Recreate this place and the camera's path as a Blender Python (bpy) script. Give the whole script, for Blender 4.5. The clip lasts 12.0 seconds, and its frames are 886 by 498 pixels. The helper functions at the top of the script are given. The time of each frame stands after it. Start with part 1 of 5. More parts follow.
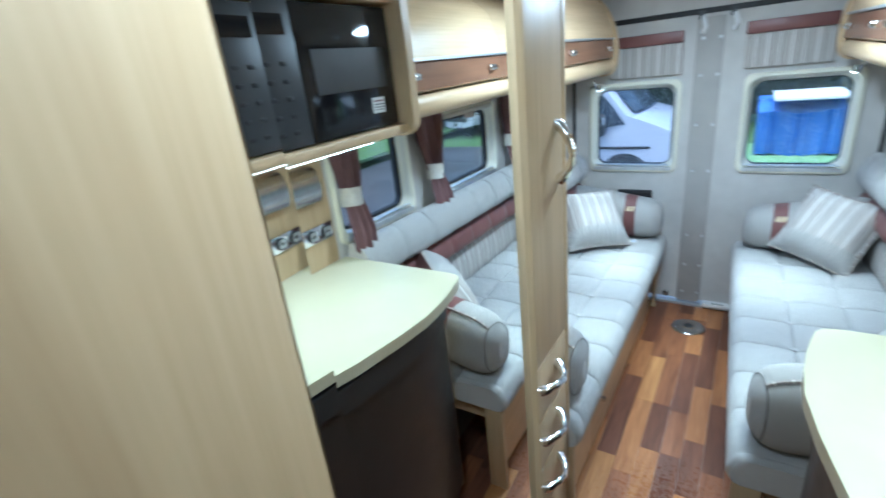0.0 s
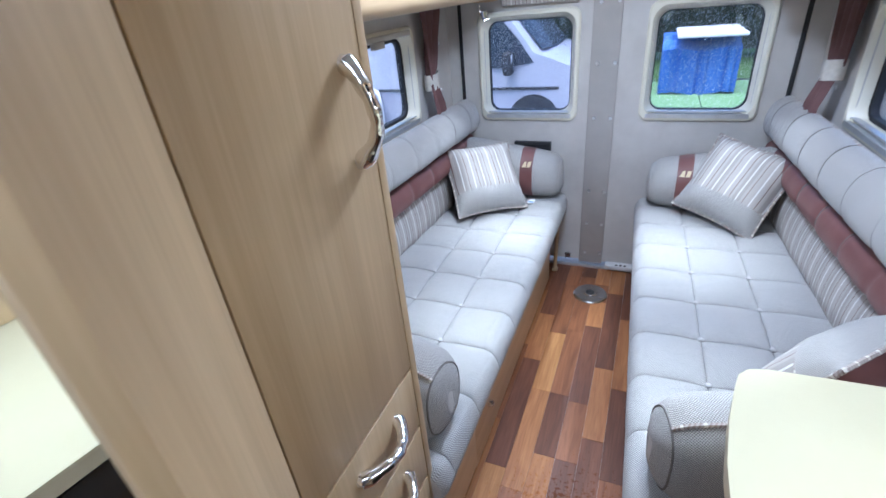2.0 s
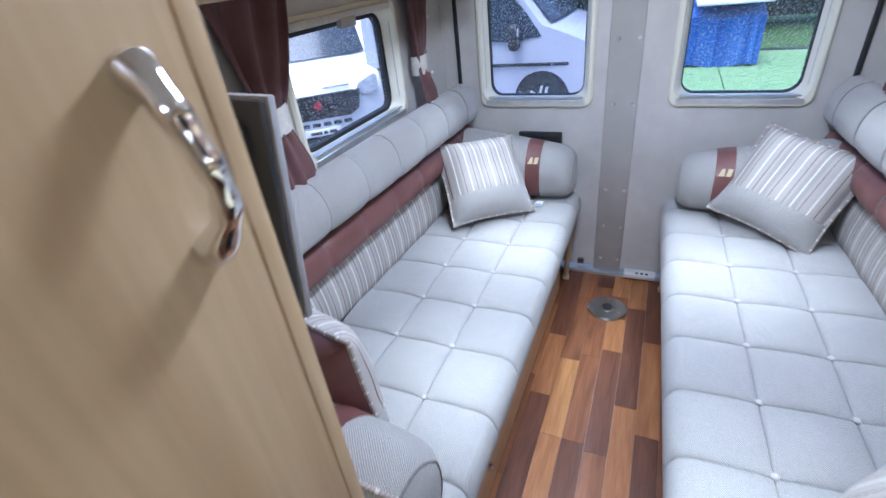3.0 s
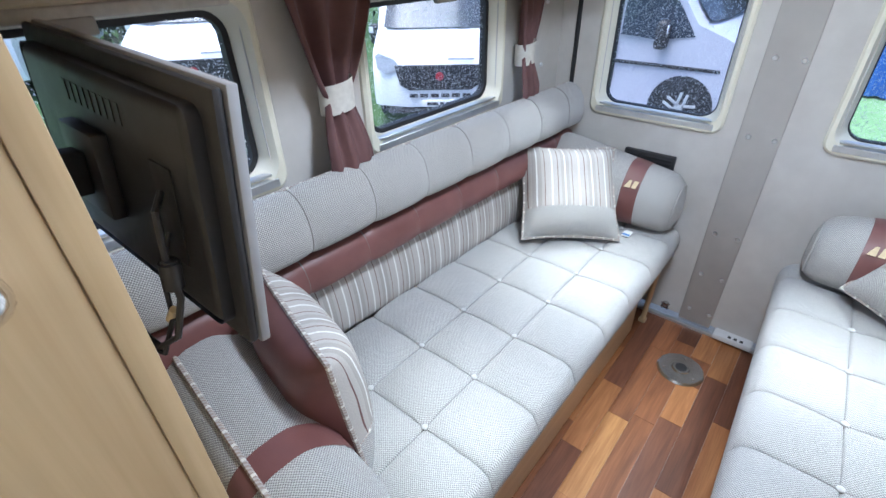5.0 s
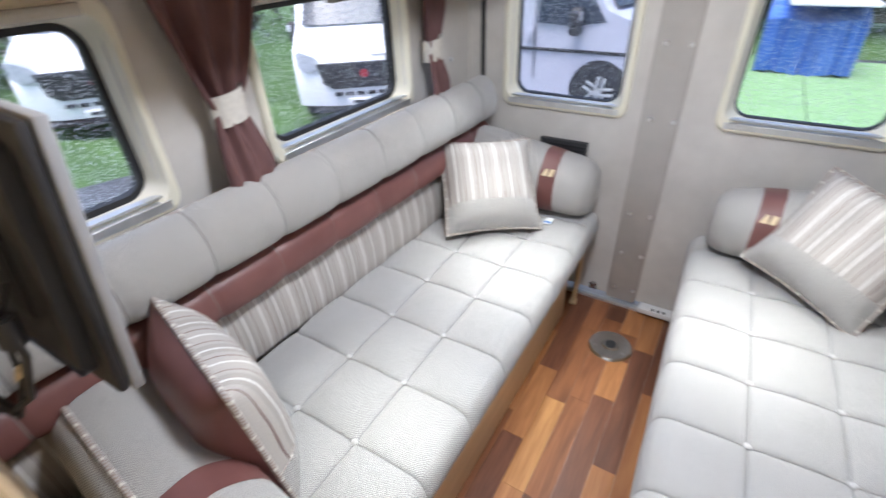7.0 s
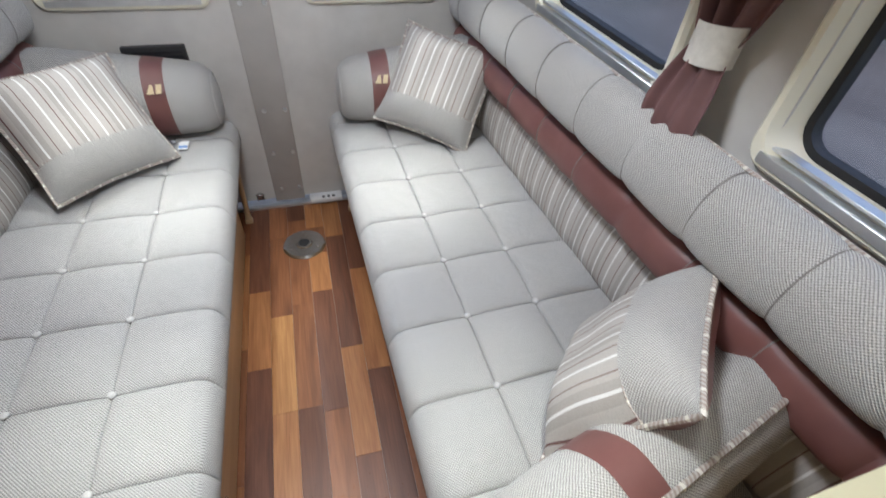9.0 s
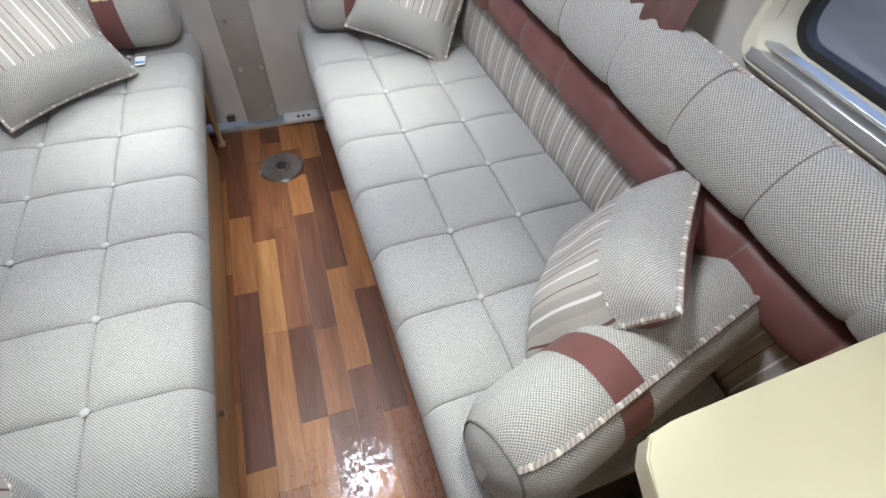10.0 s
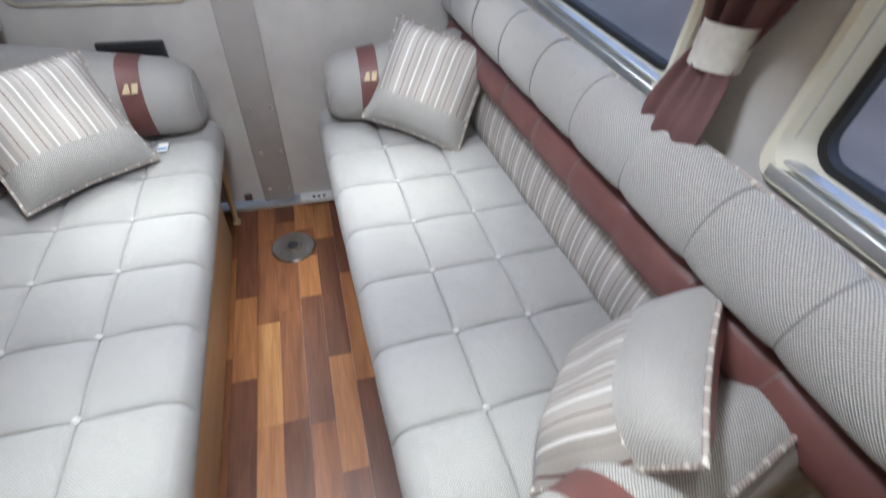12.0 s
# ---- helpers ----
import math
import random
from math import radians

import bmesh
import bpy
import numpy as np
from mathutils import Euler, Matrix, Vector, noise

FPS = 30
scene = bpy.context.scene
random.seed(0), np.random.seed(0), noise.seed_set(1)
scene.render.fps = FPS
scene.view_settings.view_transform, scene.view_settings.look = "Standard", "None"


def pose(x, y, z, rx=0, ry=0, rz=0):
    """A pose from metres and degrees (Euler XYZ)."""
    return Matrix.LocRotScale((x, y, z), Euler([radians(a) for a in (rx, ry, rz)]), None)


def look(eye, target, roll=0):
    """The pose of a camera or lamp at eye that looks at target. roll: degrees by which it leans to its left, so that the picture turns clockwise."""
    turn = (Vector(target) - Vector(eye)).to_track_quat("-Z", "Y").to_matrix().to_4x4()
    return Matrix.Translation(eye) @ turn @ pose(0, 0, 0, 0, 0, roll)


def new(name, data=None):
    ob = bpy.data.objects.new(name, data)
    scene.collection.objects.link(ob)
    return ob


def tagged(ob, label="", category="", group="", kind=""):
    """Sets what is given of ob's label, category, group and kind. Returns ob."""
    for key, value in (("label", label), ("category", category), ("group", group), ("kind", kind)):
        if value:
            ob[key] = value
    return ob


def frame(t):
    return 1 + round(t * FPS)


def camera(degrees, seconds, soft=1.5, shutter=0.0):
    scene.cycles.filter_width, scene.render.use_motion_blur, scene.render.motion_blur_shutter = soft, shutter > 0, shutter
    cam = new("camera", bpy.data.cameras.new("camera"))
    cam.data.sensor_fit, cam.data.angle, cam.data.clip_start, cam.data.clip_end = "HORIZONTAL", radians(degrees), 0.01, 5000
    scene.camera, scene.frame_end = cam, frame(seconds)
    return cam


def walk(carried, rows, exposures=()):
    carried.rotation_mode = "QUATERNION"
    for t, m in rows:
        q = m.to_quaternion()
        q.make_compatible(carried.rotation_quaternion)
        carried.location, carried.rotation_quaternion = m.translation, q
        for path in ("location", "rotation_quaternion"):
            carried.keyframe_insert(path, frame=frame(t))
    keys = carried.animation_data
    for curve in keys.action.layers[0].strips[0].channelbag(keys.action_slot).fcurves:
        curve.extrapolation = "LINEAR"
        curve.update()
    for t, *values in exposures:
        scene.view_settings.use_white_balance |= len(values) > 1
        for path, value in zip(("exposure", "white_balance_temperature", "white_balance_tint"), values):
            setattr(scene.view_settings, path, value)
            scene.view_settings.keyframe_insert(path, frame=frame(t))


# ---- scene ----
cam = camera(87.0, 12.0, shutter=0.5)
EXPOSURES = [(0.0, 1.5, 4800, -2), (0.6, 1.45, 4950, 4), (1.5, 1.42, 5100, 12), (3.2, 1.42, 5100, 15), (4.8, 1.54, 5350, 10), (7.7, 1.56, 6100, 15), (9.3, 1.12, 6050, 12), (10.0, 1.12, 6020, 12), (10.6, 1.26, 5990, 12), (11.2, 1.28, 5950, 12), (12.0, 1.19, 5900, 13)]
PATH = [
    (0, (0.181, 1.254, 1.54), (-0.873, 2.795, 0.823), -6.6),
    (0.5, (0.114, 1.317, 1.536), (-0.599, 3.009, 0.741), -6.2),
    (1, (0.101, 1.422, 1.522), (-0.519, 3.131, 0.689), -6.4),
    (1.5, (0.155, 1.651, 1.485), (-0.492, 3.337, 0.625), -6.4),
    (2, (0.179, 1.783, 1.463), (-0.568, 3.369, 0.5), -5.8),
    (2.5, (0.161, 1.908, 1.444), (-0.625, 3.451, 0.441), -7.2),
    (3, (0.101, 2.136, 1.426), (-0.667, 3.662, 0.386), -7.2),
    (3.2, (0.076, 2.203, 1.427), (-0.695, 3.716, 0.371), -8.1),
    (4.8, (0.103, 2.362, 1.403), (-0.948, 3.672, 0.316), -0.5),
    (5, (0.128, 2.353, 1.419), (-0.964, 3.628, 0.332), -1.5),
    (5.5, (0.159, 2.359, 1.436), (-0.952, 3.621, 0.353), -1.8),
    (6, (0.168, 2.367, 1.428), (-0.953, 3.61, 0.333), -2.1),
    (6.5, (0.168, 2.39, 1.427), (-0.926, 3.648, 0.323), -2.3),
    (7, (0.173, 2.423, 1.426), (-0.728, 3.818, 0.311), -2.7),
    (7.5, (0.153, 2.428, 1.406), (-0.257, 4.024, 0.272), -0.9),
    (7.7, (0.131, 2.426, 1.411), (-0.048, 4.042, 0.246), -0.5),
    (9.3, (0.106, 2.42, 1.369), (0.579, 3.696, -0.096), 5.5),
    (9.5, (0.106, 2.417, 1.362), (0.58, 3.629, -0.156), 5.9),
    (10, (0.112, 2.412, 1.354), (0.576, 3.524, -0.242), 6.0),
    (10.5, (0.111, 2.414, 1.353), (0.565, 3.498, -0.265), 5.9),
    (11, (0.109, 2.416, 1.354), (0.556, 3.506, -0.263), 5.6),
    (11.5, (0.113, 2.425, 1.359), (0.557, 3.567, -0.222), 4.9),
    (12, (0.16, 2.491, 1.374), (0.606, 3.826, -0.047), 4.5),
]
walk(cam, [(t, look(eye, target, roll)) for t, eye, target, roll in PATH], EXPOSURES)

# ---- world and light ----
world = bpy.data.worlds.new("overcast_sky")
scene.world = world
world.use_nodes = True
wn = world.node_tree
wn.nodes.clear()
w_out = wn.nodes.new("ShaderNodeOutputWorld")
w_bg = wn.nodes.new("ShaderNodeBackground")
w_sky = wn.nodes.new("ShaderNodeTexSky")
w_sky.sky_type = "NISHITA"
w_sky.sun_disc = False
w_sky.sun_elevation = radians(70)
w_sky.sun_rotation = radians(194)
w_sky.dust_density = 4.0
w_bg.inputs["Strength"].default_value = 0.15
wn.links.new(w_sky.outputs[0], w_bg.inputs[0])
wn.links.new(w_bg.outputs[0], w_out.inputs[0])

sun = new("sun", bpy.data.lights.new("sun", "SUN"))
sun.data.energy, sun.data.angle, sun.data.color = 1.2, radians(25), (1.0, 0.98, 0.95)
sun.matrix_world = look((0, 0, 20), (1, 4, 3))


def area_lamp(name, size, power, eye, target, colour=(1, 1, 1), spread=180):
    lamp = bpy.data.lights.new(name, "AREA")
    lamp.shape, lamp.size, lamp.energy, lamp.color, lamp.spread = "DISK", size, power, colour, radians(spread)
    ob = new(name, lamp)
    ob.matrix_world = look(eye, target)
    return ob


COOL = (0.93, 0.97, 1.0)
# The first follows the floor glare; the second is unseen, added to brighten the kitchen end.
CEILING_LAMPS = [(0.04, 3.12), (0.04, 1.55)]
for lx, ly in CEILING_LAMPS:
    area_lamp("ceiling_lamp_light", 0.26, 6.4 if ly > 2 else 1.3, (lx, ly, 1.845), (lx, ly, 0), COOL)
DOWNLIGHTS = [(-0.26, 2.92), (0.31, 2.70), (0.34, 3.60), (-0.30, 3.62)]
for lx, ly in DOWNLIGHTS:
    area_lamp("downlight_light", 0.05, 0.26, (lx, ly, 1.848), (lx, ly, 0), (0.98, 1.0, 0.86), 34)
READING_LAMPS = [(-0.56, 3.98, 1), (0.56, 3.98, -1)]
for lx, ly, side in READING_LAMPS:
    aim = (lx + 0.24 * side, ly - 0.45 if ly > 3 else ly + 0.25, 0.45)
    area_lamp("reading_lamp_light", 0.03, 0.5, (lx + 0.045 * side, ly, 1.328), aim, (0.97, 1.0, 0.95), 75)
strip_lamp = bpy.data.lights.new("kitchen_strip_light", "AREA")
strip_lamp.shape, strip_lamp.size, strip_lamp.size_y, strip_lamp.energy = "RECTANGLE", 0.5, 0.015, 0.8
strip_lamp.color = (0.98, 1.0, 0.92)
strip_ob = new("kitchen_strip_light", strip_lamp)
strip_ob.matrix_world = pose(0.526, 2.065, 1.357, 0, 0, 90)

# ---- materials ----


def base_mat(name, rough=0.6, metal=0.0):
    m = bpy.data.materials.new(name)
    m.use_nodes = True
    nt = m.node_tree
    bsdf = nt.nodes["Principled BSDF"]
    bsdf.inputs["Roughness"].default_value = rough
    bsdf.inputs["Metallic"].default_value = metal
    return m, nt, bsdf


def coords(nt, scale=(1, 1, 1)):
    tc = nt.nodes.new("ShaderNodeTexCoord")
    mp = nt.nodes.new("ShaderNodeMapping")
    mp.inputs["Scale"].default_value = scale
    nt.links.new(tc.outputs["Object"], mp.inputs["Vector"])
    return mp.outputs["Vector"]


def noise_node(nt, vec, scale, detail=4, rough=0.55):
    n = nt.nodes.new("ShaderNodeTexNoise")
    n.inputs["Scale"].default_value = scale
    n.inputs["Detail"].default_value = detail
    n.inputs["Roughness"].default_value = rough
    nt.links.new(vec, n.inputs["Vector"])
    return n.outputs["Fac"]


def ramp(nt, fac, stops, constant=False):
    r = nt.nodes.new("ShaderNodeValToRGB")
    if constant:
        r.color_ramp.interpolation = "CONSTANT"
    el = r.color_ramp.elements
    while len(el) < len(stops):
        el.new(0.5)
    for e, (p, c) in zip(el, stops):
        e.position, e.color = p, (*c, 1)
    nt.links.new(fac, r.inputs["Fac"])
    return r.outputs["Color"]


def mixed(nt, a, b, fac, mode="MIX"):
    m = nt.nodes.new("ShaderNodeMix")
    m.data_type, m.blend_type = "RGBA", mode
    if isinstance(fac, float):
        m.inputs[0].default_value = fac
    else:
        nt.links.new(fac, m.inputs[0])
    for sock, v in ((m.inputs[6], a), (m.inputs[7], b)):
        if isinstance(v, tuple):
            sock.default_value = (*v, 1)
        else:
            nt.links.new(v, sock)
    return m.outputs[2]


def math_node(nt, op, a, b=0.0):
    n = nt.nodes.new("ShaderNodeMath")
    n.operation = op
    for sock, v in ((n.inputs[0], a), (n.inputs[1], b)):
        if isinstance(v, (int, float)):
            sock.default_value = v
        else:
            nt.links.new(v, sock)
    return n.outputs[0]


def bump(nt, bsdf, height, strength=0.3, dist=0.002):
    b = nt.nodes.new("ShaderNodeBump")
    b.inputs["Strength"].default_value = strength
    b.inputs["Distance"].default_value = dist
    nt.links.new(height, b.inputs["Height"])
    nt.links.new(b.outputs[0], bsdf.inputs["Normal"])


def plain(name, a, b=None, rough=0.5, metal=0.0, scale=6.0, grain=0.0, coat=0.0):
    """Two close colours mixed by a broad noise, with a fine bump."""
    m, nt, bsdf = base_mat(name, rough, metal)
    b = b or tuple(c * 0.88 for c in a)
    v = coords(nt)
    col = ramp(nt, noise_node(nt, v, scale), [(0.3, b), (0.7, a)])
    nt.links.new(col, bsdf.inputs["Base Color"])
    r = math_node(nt, "MULTIPLY_ADD", noise_node(nt, v, scale * 3), 0.16)
    r.node.inputs[2].default_value = max(rough - 0.08, 0.0)
    nt.links.new(r, bsdf.inputs["Roughness"])
    if grain:
        bump(nt, bsdf, noise_node(nt, v, grain, 6), 0.25, 0.001)
    if coat:
        bsdf.inputs["Coat Weight"].default_value = coat
    return m


def wood(name, light, dark, axis=2, rough=0.42, figure=1.0):
    """Straight grain running along one axis."""
    m, nt, bsdf = base_mat(name, rough)
    s = [26.0, 26.0, 26.0]
    s[axis] = 1.3
    f = [150.0, 150.0, 150.0]
    f[axis] = 5.0
    broad = noise_node(nt, coords(nt, tuple(s)), 1.0 * figure, 3)
    fine = noise_node(nt, coords(nt, tuple(f)), 1.0, 4)
    col = ramp(nt, broad, [(0.25, dark), (0.75, light)])
    tone = ramp(nt, fine, [(0.3, (0.86, 0.84, 0.8)), (0.7, (1, 1, 1))])
    nt.links.new(mixed(nt, col, tone, 0.7, "MULTIPLY"), bsdf.inputs["Base Color"])
    bump(nt, bsdf, fine, 0.12, 0.0006)
    return m


def weave(nt, pitch):
    """A small basket weave over the cloth's own surface lengths."""
    uv = nt.nodes.new("ShaderNodeUVMap")
    warp = nt.nodes.new("ShaderNodeTexNoise")
    warp.inputs["Scale"].default_value = 60.0
    nt.links.new(uv.outputs[0], warp.inputs["Vector"])
    sep = nt.nodes.new("ShaderNodeSeparateXYZ")
    nt.links.new(uv.outputs[0], sep.inputs[0])
    k = 2 * math.pi / pitch
    jit = math_node(nt, "MULTIPLY", warp.outputs["Fac"], 2.2)
    su = math_node(nt, "SINE", math_node(nt, "ADD", math_node(nt, "MULTIPLY", sep.outputs[0], k), jit))
    sv = math_node(nt, "SINE", math_node(nt, "ADD", math_node(nt, "MULTIPLY", sep.outputs[1], k), jit))
    return math_node(nt, "MULTIPLY", su, sv)


def cloth(name, a, b, pitch=0.0058, rough=0.95, sheen=0.25):
    m, nt, bsdf = base_mat(name, rough)
    v = coords(nt)
    w = weave(nt, pitch)
    fac = math_node(nt, "MULTIPLY_ADD", w, 0.5)
    fac.node.inputs[2].default_value = 0.5
    col = ramp(nt, fac, [(0.25, b), (0.65, a)])
    blot = ramp(nt, noise_node(nt, v, 5.0), [(0.3, (0.92, 0.91, 0.9)), (0.7, (1, 1, 1))])
    fleck = ramp(nt, noise_node(nt, v, 420.0, 2), [(0.35, (0.66, 0.66, 0.66)), (0.65, (1, 1, 1))])
    col = mixed(nt, mixed(nt, col, blot, 1.0, "MULTIPLY"), fleck, 0.7, "MULTIPLY")
    nt.links.new(col, bsdf.inputs["Base Color"])
    bsdf.inputs["Sheen Weight"].default_value = sheen
    bump(nt, bsdf, w, 0.6, 0.0018)
    return m


def striped(name, axis, period, stops):
    """Woven cloth with stripes that repeat along one axis."""
    m, nt, bsdf = base_mat(name, 0.92)
    v = coords(nt)
    sep = nt.nodes.new("ShaderNodeSeparateXYZ")
    nt.links.new(v, sep.inputs[0])
    fac = math_node(nt, "FRACT", math_node(nt, "MULTIPLY", sep.outputs[axis], 1 / period))
    col = ramp(nt, fac, stops, True)
    fleck = ramp(nt, noise_node(nt, v, 380.0, 2), [(0.35, (0.86, 0.86, 0.86)), (0.65, (1, 1, 1))])
    nt.links.new(mixed(nt, col, fleck, 0.8, "MULTIPLY"), bsdf.inputs["Base Color"])
    bump(nt, bsdf, weave(nt, 0.004), 0.25, 0.001)
    return m


def twisted_cord(name):
    """A maroon and cream twist with a pale knot every few centimetres."""
    m, nt, bsdf = base_mat(name, 0.8)
    uv = nt.nodes.new("ShaderNodeUVMap")
    sep = nt.nodes.new("ShaderNodeSeparateXYZ")
    nt.links.new(uv.outputs[0], sep.inputs[0])
    lay = math_node(nt, "FRACT", math_node(nt, "ADD", math_node(nt, "MULTIPLY", sep.outputs[0], 120.0), math_node(nt, "MULTIPLY", sep.outputs[1], 60.0)))
    twist = ramp(nt, lay, [(0.0, (0.30, 0.23, 0.20)), (0.45, (0.52, 0.48, 0.43)), (0.9, (0.34, 0.27, 0.24))])
    knot = math_node(nt, "LESS_THAN", math_node(nt, "FRACT", math_node(nt, "MULTIPLY", sep.outputs[0], 27.0)), 0.17)
    nt.links.new(mixed(nt, twist, (0.70, 0.67, 0.60), knot), bsdf.inputs["Base Color"])
    bump(nt, bsdf, math_node(nt, "ADD", lay, math_node(nt, "MULTIPLY", knot, 2.0)), 0.5, 0.002)
    return m


GREY_A, GREY_B = (0.66, 0.65, 0.635), (0.29, 0.285, 0.275)
M_SEAT = cloth("seat_weave", GREY_A, GREY_B)
M_ROLL = cloth("roll_weave", (0.70, 0.68, 0.645), (0.27, 0.26, 0.245))
M_MAROON = plain("maroon_satin", (0.20, 0.085, 0.075), (0.155, 0.062, 0.055), 0.42, scale=9, grain=300)
M_CURTAIN = plain("maroon_curtain", (0.155, 0.075, 0.072), (0.115, 0.055, 0.053), 0.75, scale=14, grain=500)
BEIGE, WHITE_S, BROWN_S, MID_S = (0.50, 0.465, 0.425), (0.80, 0.79, 0.76), (0.17, 0.085, 0.075), (0.42, 0.385, 0.35)
STRIPES = [(0.0, BEIGE), (0.14, WHITE_S), (0.19, BEIGE), (0.36, BROWN_S), (0.385, BEIGE), (0.50, MID_S), (0.62, WHITE_S), (0.665, MID_S), (0.80, BEIGE), (0.90, BROWN_S), (0.92, BEIGE)]
M_STRIPE_Y = striped("striped_cloth", 1, 0.098, STRIPES)
M_STRIPE_X = striped("striped_cushion_cloth", 0, 0.098, STRIPES)
M_BAND = plain("tieback_cloth", (0.62, 0.59, 0.53), (0.52, 0.49, 0.44), 0.85, scale=60, grain=600)
M_PIPING = twisted_cord("speckled_piping")
M_WALL = plain("grey_lining_felt", (0.61, 0.585, 0.55), (0.52, 0.495, 0.465), 0.97, scale=7, grain=500)
M_CEIL = plain("pale_ceiling_lining", (0.78, 0.78, 0.77), (0.72, 0.72, 0.71), 0.95, scale=4, grain=600)
M_BOARD = plain("taupe_board", (0.44, 0.415, 0.385), (0.385, 0.36, 0.335), 0.9, scale=8, grain=600)
M_CREAM = plain("cream_plastic", (0.82, 0.79, 0.66), (0.78, 0.745, 0.61), 0.38, scale=3)
M_ALU = plain("brushed_aluminium", (0.76, 0.77, 0.77), (0.66, 0.67, 0.67), 0.45, 0.9, scale=20)
M_GASKET = plain("black_rubber", (0.02, 0.02, 0.022), (0.012, 0.012, 0.014), 0.6, scale=30)
M_CHROME = plain("chrome", (0.86, 0.86, 0.87), (0.8, 0.8, 0.82), 0.10, 1.0, scale=10)
M_BLACK = plain("black_plastic", (0.034, 0.034, 0.036), (0.024, 0.024, 0.026), 0.4, scale=12)
M_GLOSSBLACK = plain("gloss_black_glass", (0.012, 0.012, 0.014), (0.008, 0.008, 0.01), 0.08, scale=4)
M_WORKTOP = plain("cream_laminate", (0.66, 0.625, 0.435), (0.61, 0.575, 0.395), 0.34, scale=5, grain=250)
M_EDGE = plain("cream_edge", (0.62, 0.56, 0.40), (0.55, 0.50, 0.35), 0.42, scale=6)
M_ASH = wood("pale_ash_veneer", (0.63, 0.475, 0.285), (0.49, 0.35, 0.195))
M_ASH_H = wood("pale_ash_horizontal", (0.67, 0.50, 0.30), (0.58, 0.42, 0.235), axis=1)
M_WALNUT = wood("walnut_veneer", (0.27, 0.14, 0.075), (0.16, 0.075, 0.04), axis=1, rough=0.3)
M_STEEL = plain("stainless_steel", (0.62, 0.62, 0.61), (0.52, 0.52, 0.52), 0.22, 1.0, scale=14)
M_FRIDGE = plain("dark_brown_fridge", (0.035, 0.028, 0.025), (0.024, 0.02, 0.018), 0.38, scale=6)
M_WHITE = plain("white_plastic", (0.78, 0.78, 0.78), (0.72, 0.72, 0.72), 0.4, scale=6)
M_PAPER = plain("white_label_paper", (0.82, 0.81, 0.8), (0.76, 0.75, 0.74), 0.8, scale=40)
M_GOLD = plain("gold_thread", (0.72, 0.58, 0.36), (0.6, 0.47, 0.28), 0.6, scale=90)
M_BLUE_PRINT = plain("blue_print", (0.12, 0.30, 0.62), (0.1, 0.26, 0.55), 0.7, scale=30)
M_TVGREY = plain("grey_plastic_edge", (0.34, 0.34, 0.35), (0.29, 0.29, 0.30), 0.35, scale=12)
M_TVBACK = plain("black_tv_shell", (0.030, 0.030, 0.033), (0.021, 0.021, 0.024), 0.42, scale=12, grain=300)
M_SEAM = plain("dark_stitching", (0.24, 0.22, 0.205), (0.18, 0.165, 0.15), 0.9, scale=200)
M_MIRROR = plain("silvered_mirror", (0.93, 0.95, 0.94), (0.92, 0.94, 0.93), 0.0, 1.0)
for n in M_MIRROR.node_tree.nodes:
    if n.type == "BSDF_PRINCIPLED":
        for lk in list(n.inputs["Roughness"].links):
            M_MIRROR.node_tree.links.remove(lk)
        n.inputs["Roughness"].default_value = 0.012


def lit(name, colour, power):
    m, nt, bsdf = base_mat(name, 0.5)
    bsdf.inputs["Base Color"].default_value = (0.9, 0.9, 0.9, 1)
    bsdf.inputs["Emission Color"].default_value = (*colour, 1)
    bsdf.inputs["Emission Strength"].default_value = power
    return m


M_LED = lit("led_glow", (0.95, 1.0, 0.96), 6.0)


def glass_mat(name, drops):
    """Thin window glass; rain beads outside where drops is above zero."""
    m = bpy.data.materials.new(name)
    m.use_nodes = True
    nt = m.node_tree
    nt.nodes.clear()
    out = nt.nodes.new("ShaderNodeOutputMaterial")
    tr = nt.nodes.new("ShaderNodeBsdfTransparent")
    tr.inputs["Color"].default_value = (0.93, 0.95, 0.97, 1)
    gl = nt.nodes.new("ShaderNodeBsdfGlossy")
    gl.inputs["Roughness"].default_value = 0.02
    lw = nt.nodes.new("ShaderNodeLayerWeight")
    mx = nt.nodes.new("ShaderNodeMixShader")
    gloss = math_node(nt, "MULTIPLY_ADD", math_node(nt, "POWER", lw.outputs["Facing"], 4.0), 0.5)
    gloss.node.inputs[2].default_value = 0.03
    nt.links.new(gloss, mx.inputs[0])
    nt.links.new(tr.outputs[0], mx.inputs[1])
    nt.links.new(gl.outputs[0], mx.inputs[2])
    last = mx.outputs[0]
    if drops:
        v = coords(nt)
        vo = nt.nodes.new("ShaderNodeTexVoronoi")
        vo.inputs["Scale"].default_value = 210.0
        nt.links.new(v, vo.inputs["Vector"])
        keep = math_node(nt, "GREATER_THAN", noise_node(nt, v, 110.0, 2), 0.50)
        dot = math_node(nt, "LESS_THAN", vo.outputs["Distance"], drops)
        bead = nt.nodes.new("ShaderNodeBsdfTranslucent")
        bead.inputs["Color"].default_value = (0.9, 0.93, 0.97, 1)
        m2 = nt.nodes.new("ShaderNodeMixShader")
        nt.links.new(math_node(nt, "MULTIPLY", math_node(nt, "MULTIPLY", keep, dot), 0.6), m2.inputs[0])
        nt.links.new(last, m2.inputs[1])
        nt.links.new(bead.outputs[0], m2.inputs[2])
        last = m2.outputs[0]
    nt.links.new(last, out.inputs[0])
    return m


M_GLASS = glass_mat("rain_beaded_glass", 0.30)
M_GLASS_DRY = glass_mat("window_glass", 0.0)

# ---- mesh helpers ----


